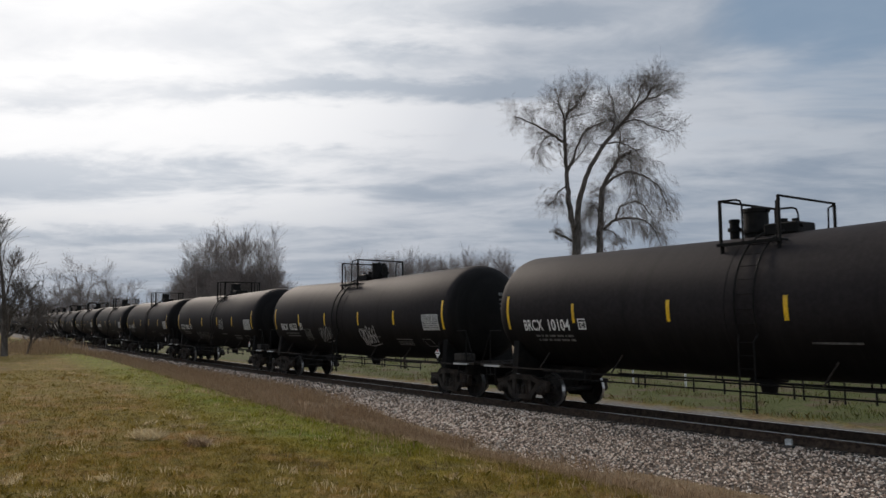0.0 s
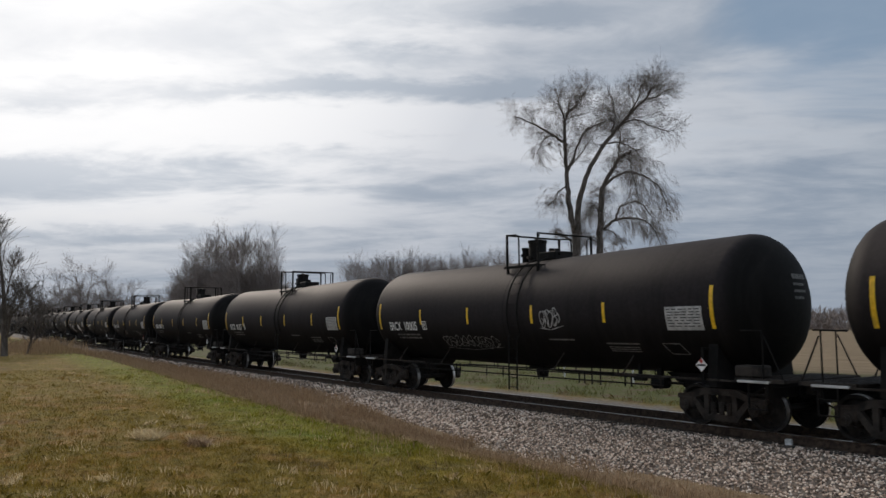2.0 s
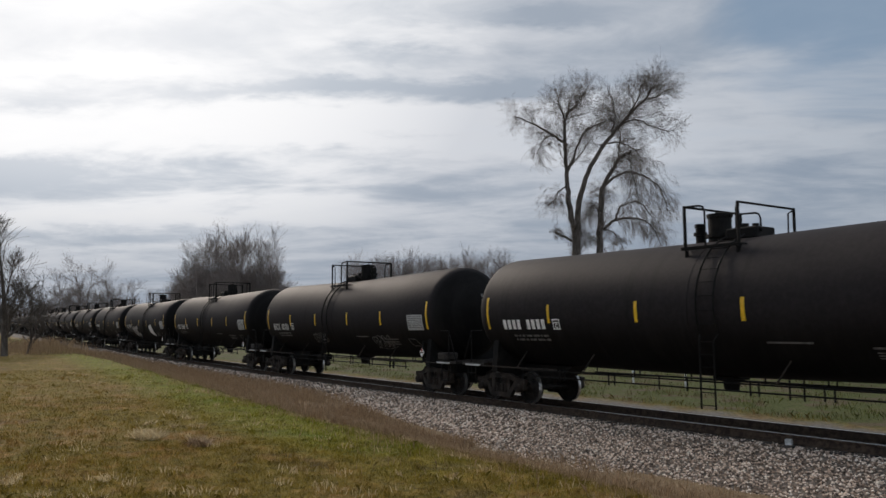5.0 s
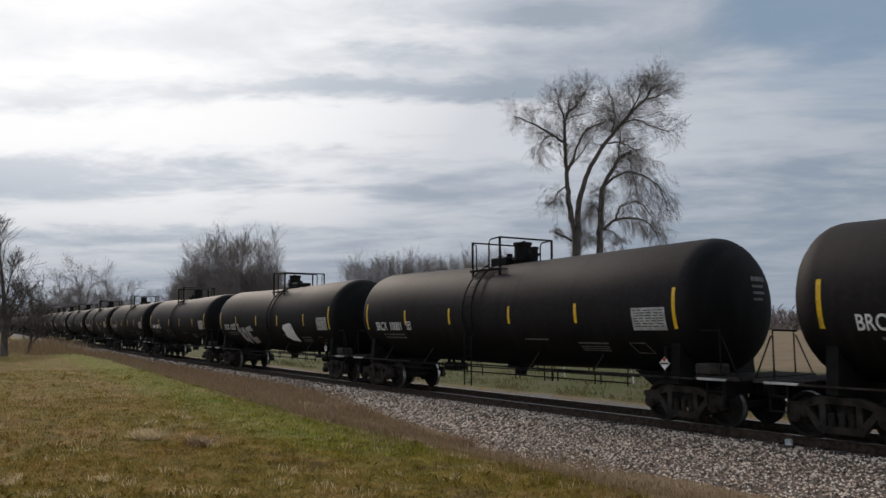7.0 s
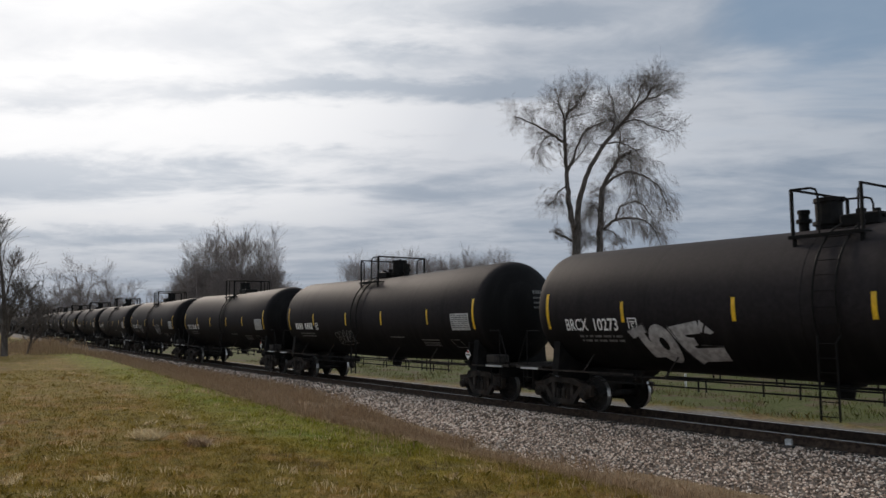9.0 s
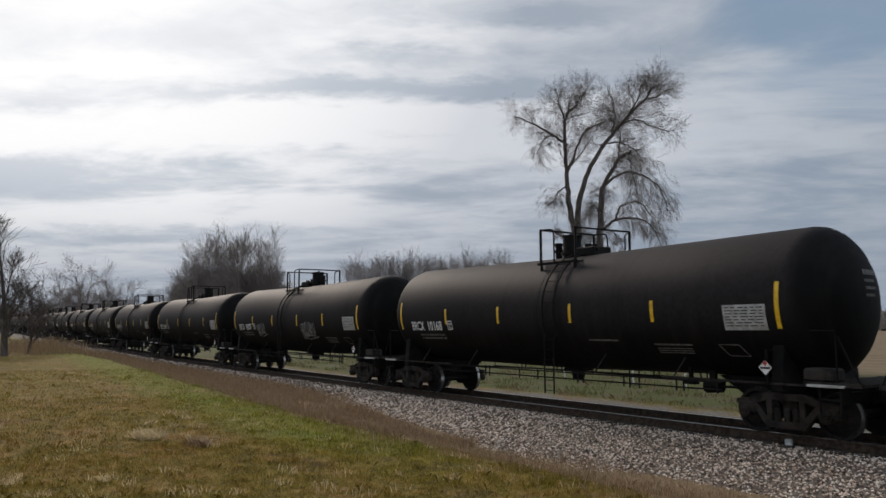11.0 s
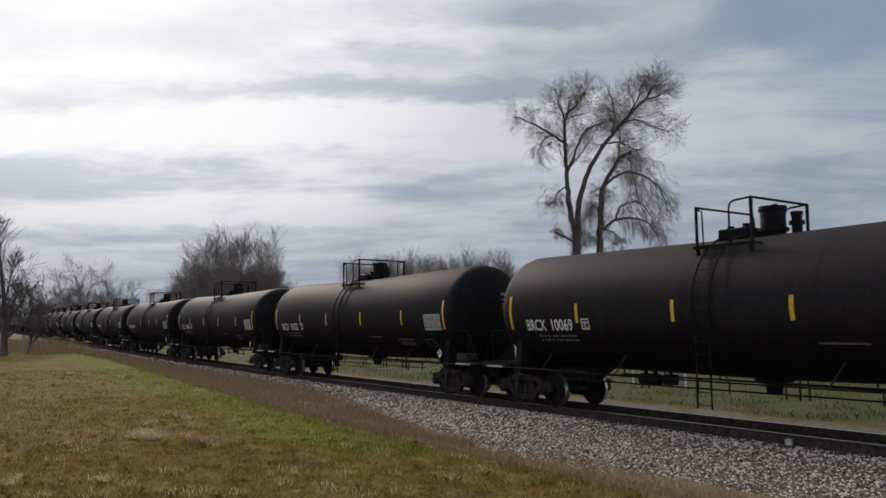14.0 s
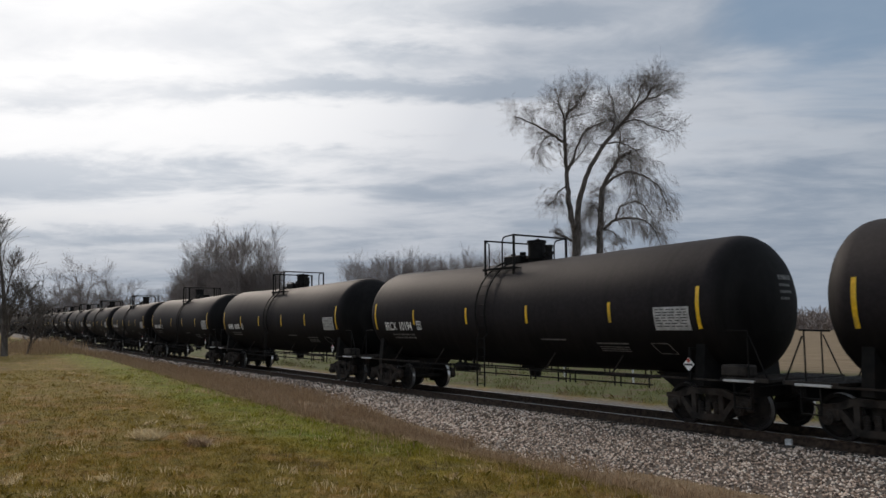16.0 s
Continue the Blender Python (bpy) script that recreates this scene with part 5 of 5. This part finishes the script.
def make_plants():
    rng = np.random.default_rng(21)
    spots = []
    for lo, hi, count, size in ((8.0, 16.0, 120000, 1.0), (16.0, 26.0, 90000, 1.3), (26.0, 40.0, 50000, 1.7), (40.0, 75.0, 24000, 2.2)):
        for _ in range(count):
            d = math.sqrt(rng.uniform(lo * lo, hi * hi))
            ang = radians(rng.uniform(42, 96))
            x, y = -math.sin(ang) * d, EYE.y + math.cos(ang) * d
            v = y - off(x, BEND)
            if v > -4.9 + rng.normal(0, 0.5):
                continue
            spots.append((x, y, rng.uniform(0.018, 0.055) * size ** 0.5 * (1.0 + 0.9 * noise.noise((x * 2.2, y * 2.2, 2.0))), 0.0032 * size, rng.uniform(0.3, 1.2)))
    blades("grass", spots, GRASS, "short patchy green and straw-coloured grass", "grass")
    # longer tufts scattered over the bank, some bleached
    tufts, pale = [], []
    for _ in range(900):
        d, ang = 8.0 + 30.0 * rng.random() ** 1.4, radians(rng.uniform(42, 94))
        cx, cy = -math.sin(ang) * d, EYE.y + math.cos(ang) * d
        if cy - off(cx, BEND) > -5.4:
            continue
        into, r = (pale if rng.random() < 0.22 else tufts), rng.uniform(0.04, 0.16)
        for _ in range(int(rng.uniform(8, 34))):
            into.append((cx + rng.normal(0, r), cy + rng.normal(0, r), rng.uniform(0.05, 0.15), 0.004 + 0.00012 * d, rng.uniform(0.3, 1.1)))
    blades("grass_tufts", tufts, GRASS, "longer green and brown tufts in the grass", "grass")
    blades("straw_tufts", pale, STRAW, "bleached straw tufts in the grass", "dry grass")
    spots = []
    for _ in range(52000):
        x = -3 - 87 * rng.random() ** 1.6
        v = -5.5 + rng.normal(0, 1.5) + min(max(-x - 15, 0) * 0.06, 1.6)
        if v > -3.6 + min(max(-x - 12, 0) * 0.07, 1.5):
            continue
        y = v + off(x, BEND)
        clump = noise.noise((x * 0.6, v * 0.9, 7.0))
        if clump < rng.uniform(-0.6, 0.3):
            continue
        spots.append((x, y, rng.uniform(0.05, 0.27) * (0.8 + 0.6 * max(clump, 0)), 0.0045 + 0.00008 * -x, rng.uniform(0.1, 0.7)))
    blades("dry_brush", spots, WEED, "dry brown weeds along the foot of the ballast", "brush")
    # weeds that have grown over the shoulder further along the line
    spots = []
    for _ in range(64000):
        x = -16 - 64 * rng.random() ** 1.4
        v = rng.uniform(-7.0, -1.7 - 2.4 * min(max(0.0, (x + 30) / 12), 1.0))
        if noise.noise((x * 0.45, v * 0.8, 11.0)) < rng.uniform(-0.7, 0.25):
            continue
        spots.append((x, v + off(x, BEND), rng.uniform(0.08, 0.34) * (0.7 + 0.012 * -x), 0.004 + 0.00010 * -x, rng.uniform(0.1, 0.7)))
    blades("dry_brush", spots, WEED, "dry brown weeds grown over the ballast shoulder", "brush")
    # rough grass beyond the track
    spots = []
    for _ in range(34000):
        x = rng.uniform(-60, 0)
        v = 5.0 + 20 * rng.random() ** 1.3
        if noise.noise((x * 0.5, v * 0.5, 3.0)) < rng.uniform(-0.2, 0.3):
            continue
        spots.append((x, v + off(x, BEND), rng.uniform(0.06, 0.26), 0.011, rng.uniform(0.3, 0.9)))
    blades("rough_grass", spots, GRASS, "rough green and straw grass beyond the track", "grass")
    # tall brush where the bank meets the line in the distance
    spots = []
    for _ in range(2600):
        x = rng.uniform(-78, -58)
        v = rng.normal(-8.6, 1.6)
        if v > -3.5:
            continue
        spots.append((x, v + off(x, BEND), rng.uniform(0.3, 1.3), 0.012, rng.uniform(0.05, 0.5)))
    blades("tall_brush", spots, WEED, "tall grey-brown brush beside the line", "brush")


make_plants()


def make_clumps():
    rng = np.random.default_rng(77)
    for x, y, n, r, mat, label in ((CLUMPS[0][0], CLUMPS[0][1], 520, 0.40, STRAW, "flattened clump of pale dry straw on the grass"),
                                   # weed tuft added in place of a dark hollow in the bank
                                   (CLUMPS[1][0], CLUMPS[1][1], 220, 0.28, WEED, "dead weed tuft standing in for a dark hollow")):
        verts, faces = [], []
        for _ in range(n):
            a, d = rng.uniform(0, 6.283), r * math.sqrt(rng.random())
            px, py = x + math.cos(a) * d * 1.3, y + math.sin(a) * d * 0.7
            z = ground_z(px, py)
            b, le = rng.uniform(0, 6.283), rng.uniform(0.1, 0.28)
            hz = rng.uniform(0.02, 0.20)
            i = len(verts)
            ux, uy = math.cos(b), math.sin(b)
            verts += [(px, py, z), (px - uy * 0.022, py + ux * 0.022, z + 0.012), (px + ux * le, py + uy * le, z + hz)]
            faces.append((i, i + 1, i + 2))
        tagged(raw_ob("straw_clump", verts, faces, mat), label, "dry grass", kind="stuff")


CLUMPS = ((-16.34, -11.9), (-14.71, -11.39))
make_clumps()


def make_posts():
    for x, y, h in ((-26.3, 12.6, 0.75), (-22.9, 12.2, 0.6), (-31.5, 13.0, 0.7)):
        bm = cyl(B(), (0, 0, -0.1), (0, 0, h), 0.05, 10)
        cyl(bm, (0, 0, h), (0, 0, h + 0.03), 0.05, 10, 0.02)
        p = mesh_ob("marker_post", bm, POSTM)
        p.matrix_basis = pose(x, y, ground_z(x, y), 2, 1, 0)
        tagged(p, "short white post in the grass beyond the track", "post", "white posts")


make_posts()


def make_ties():
    bm = box(B(), (-0.115, -1.30, -0.17), (0.115, 1.30, 0.0), 0.012)
    parent = empty("cross_ties")
    tagged(parent, "dark creosoted wooden cross ties under the rails", "ties", kind="structure")
    first = mesh_ob("tie", bm, TIE)
    me = first.data
    first.parent = parent
    for k in range(240):
        ob = first if k == 0 else new("tie", me)
        ob.parent = parent
        x = 2.0 - 0.5 * k
        p = on_track(x, 0.0, -0.187)
        ob.matrix_basis = pose(p.x, p.y + 0.03 * math.sin(k * 2.1), p.z, 0, 0, 0.6 * math.sin(k * 1.3))
    verts, faces = [], []
    for k in range(240, 900):
        p = on_track(2.0 - 0.5 * k, 0.0, -0.187)
        i = len(verts)
        verts += [(p.x + sx * 0.115, p.y + sy * 1.3, p.z) for sx, sy in ((-1, -1), (1, -1), (1, 1), (-1, 1))]
        verts += [(p.x + sx * 0.115, p.y + sy * 1.3, p.z - 0.17) for sx, sy in ((-1, -1), (1, -1), (1, 1), (-1, 1))]
        faces += [tuple(i + q for q in f) for f in ((0, 1, 2, 3), (0, 4, 5, 1), (1, 5, 6, 2), (2, 6, 7, 3), (3, 7, 4, 0))]
    far = raw_ob("far_ties", verts, faces, TIE)
    far.parent = parent
    tagged(far, kind="stuff")


make_ties()


# ------------------------------------------------------------------ what moves
def motions():
    for i, car in CARS_BUILT.items():
        walk(car, [(t * 0.5, car_pose(car_x(i, t * 0.5))) for t in range(33)])
        if i < -5:
            continue
        turn = []
        for k in range(481):
            t = k / 30.0
            turn.append((t, math.degrees((car_x(i, t) - car_x(i, 0.0)) / 0.457) % 360.0))
        for truck in car.children:
            if not truck.name.startswith("truck"):
                continue
            for w in truck.children:
                if w.name.startswith("wheelset"):
                    x = w.matrix_basis.translation.x
                    walk(w, [(t, pose(x, 0, 0.457, 0, a, 0)) for t, a in turn])


motions()
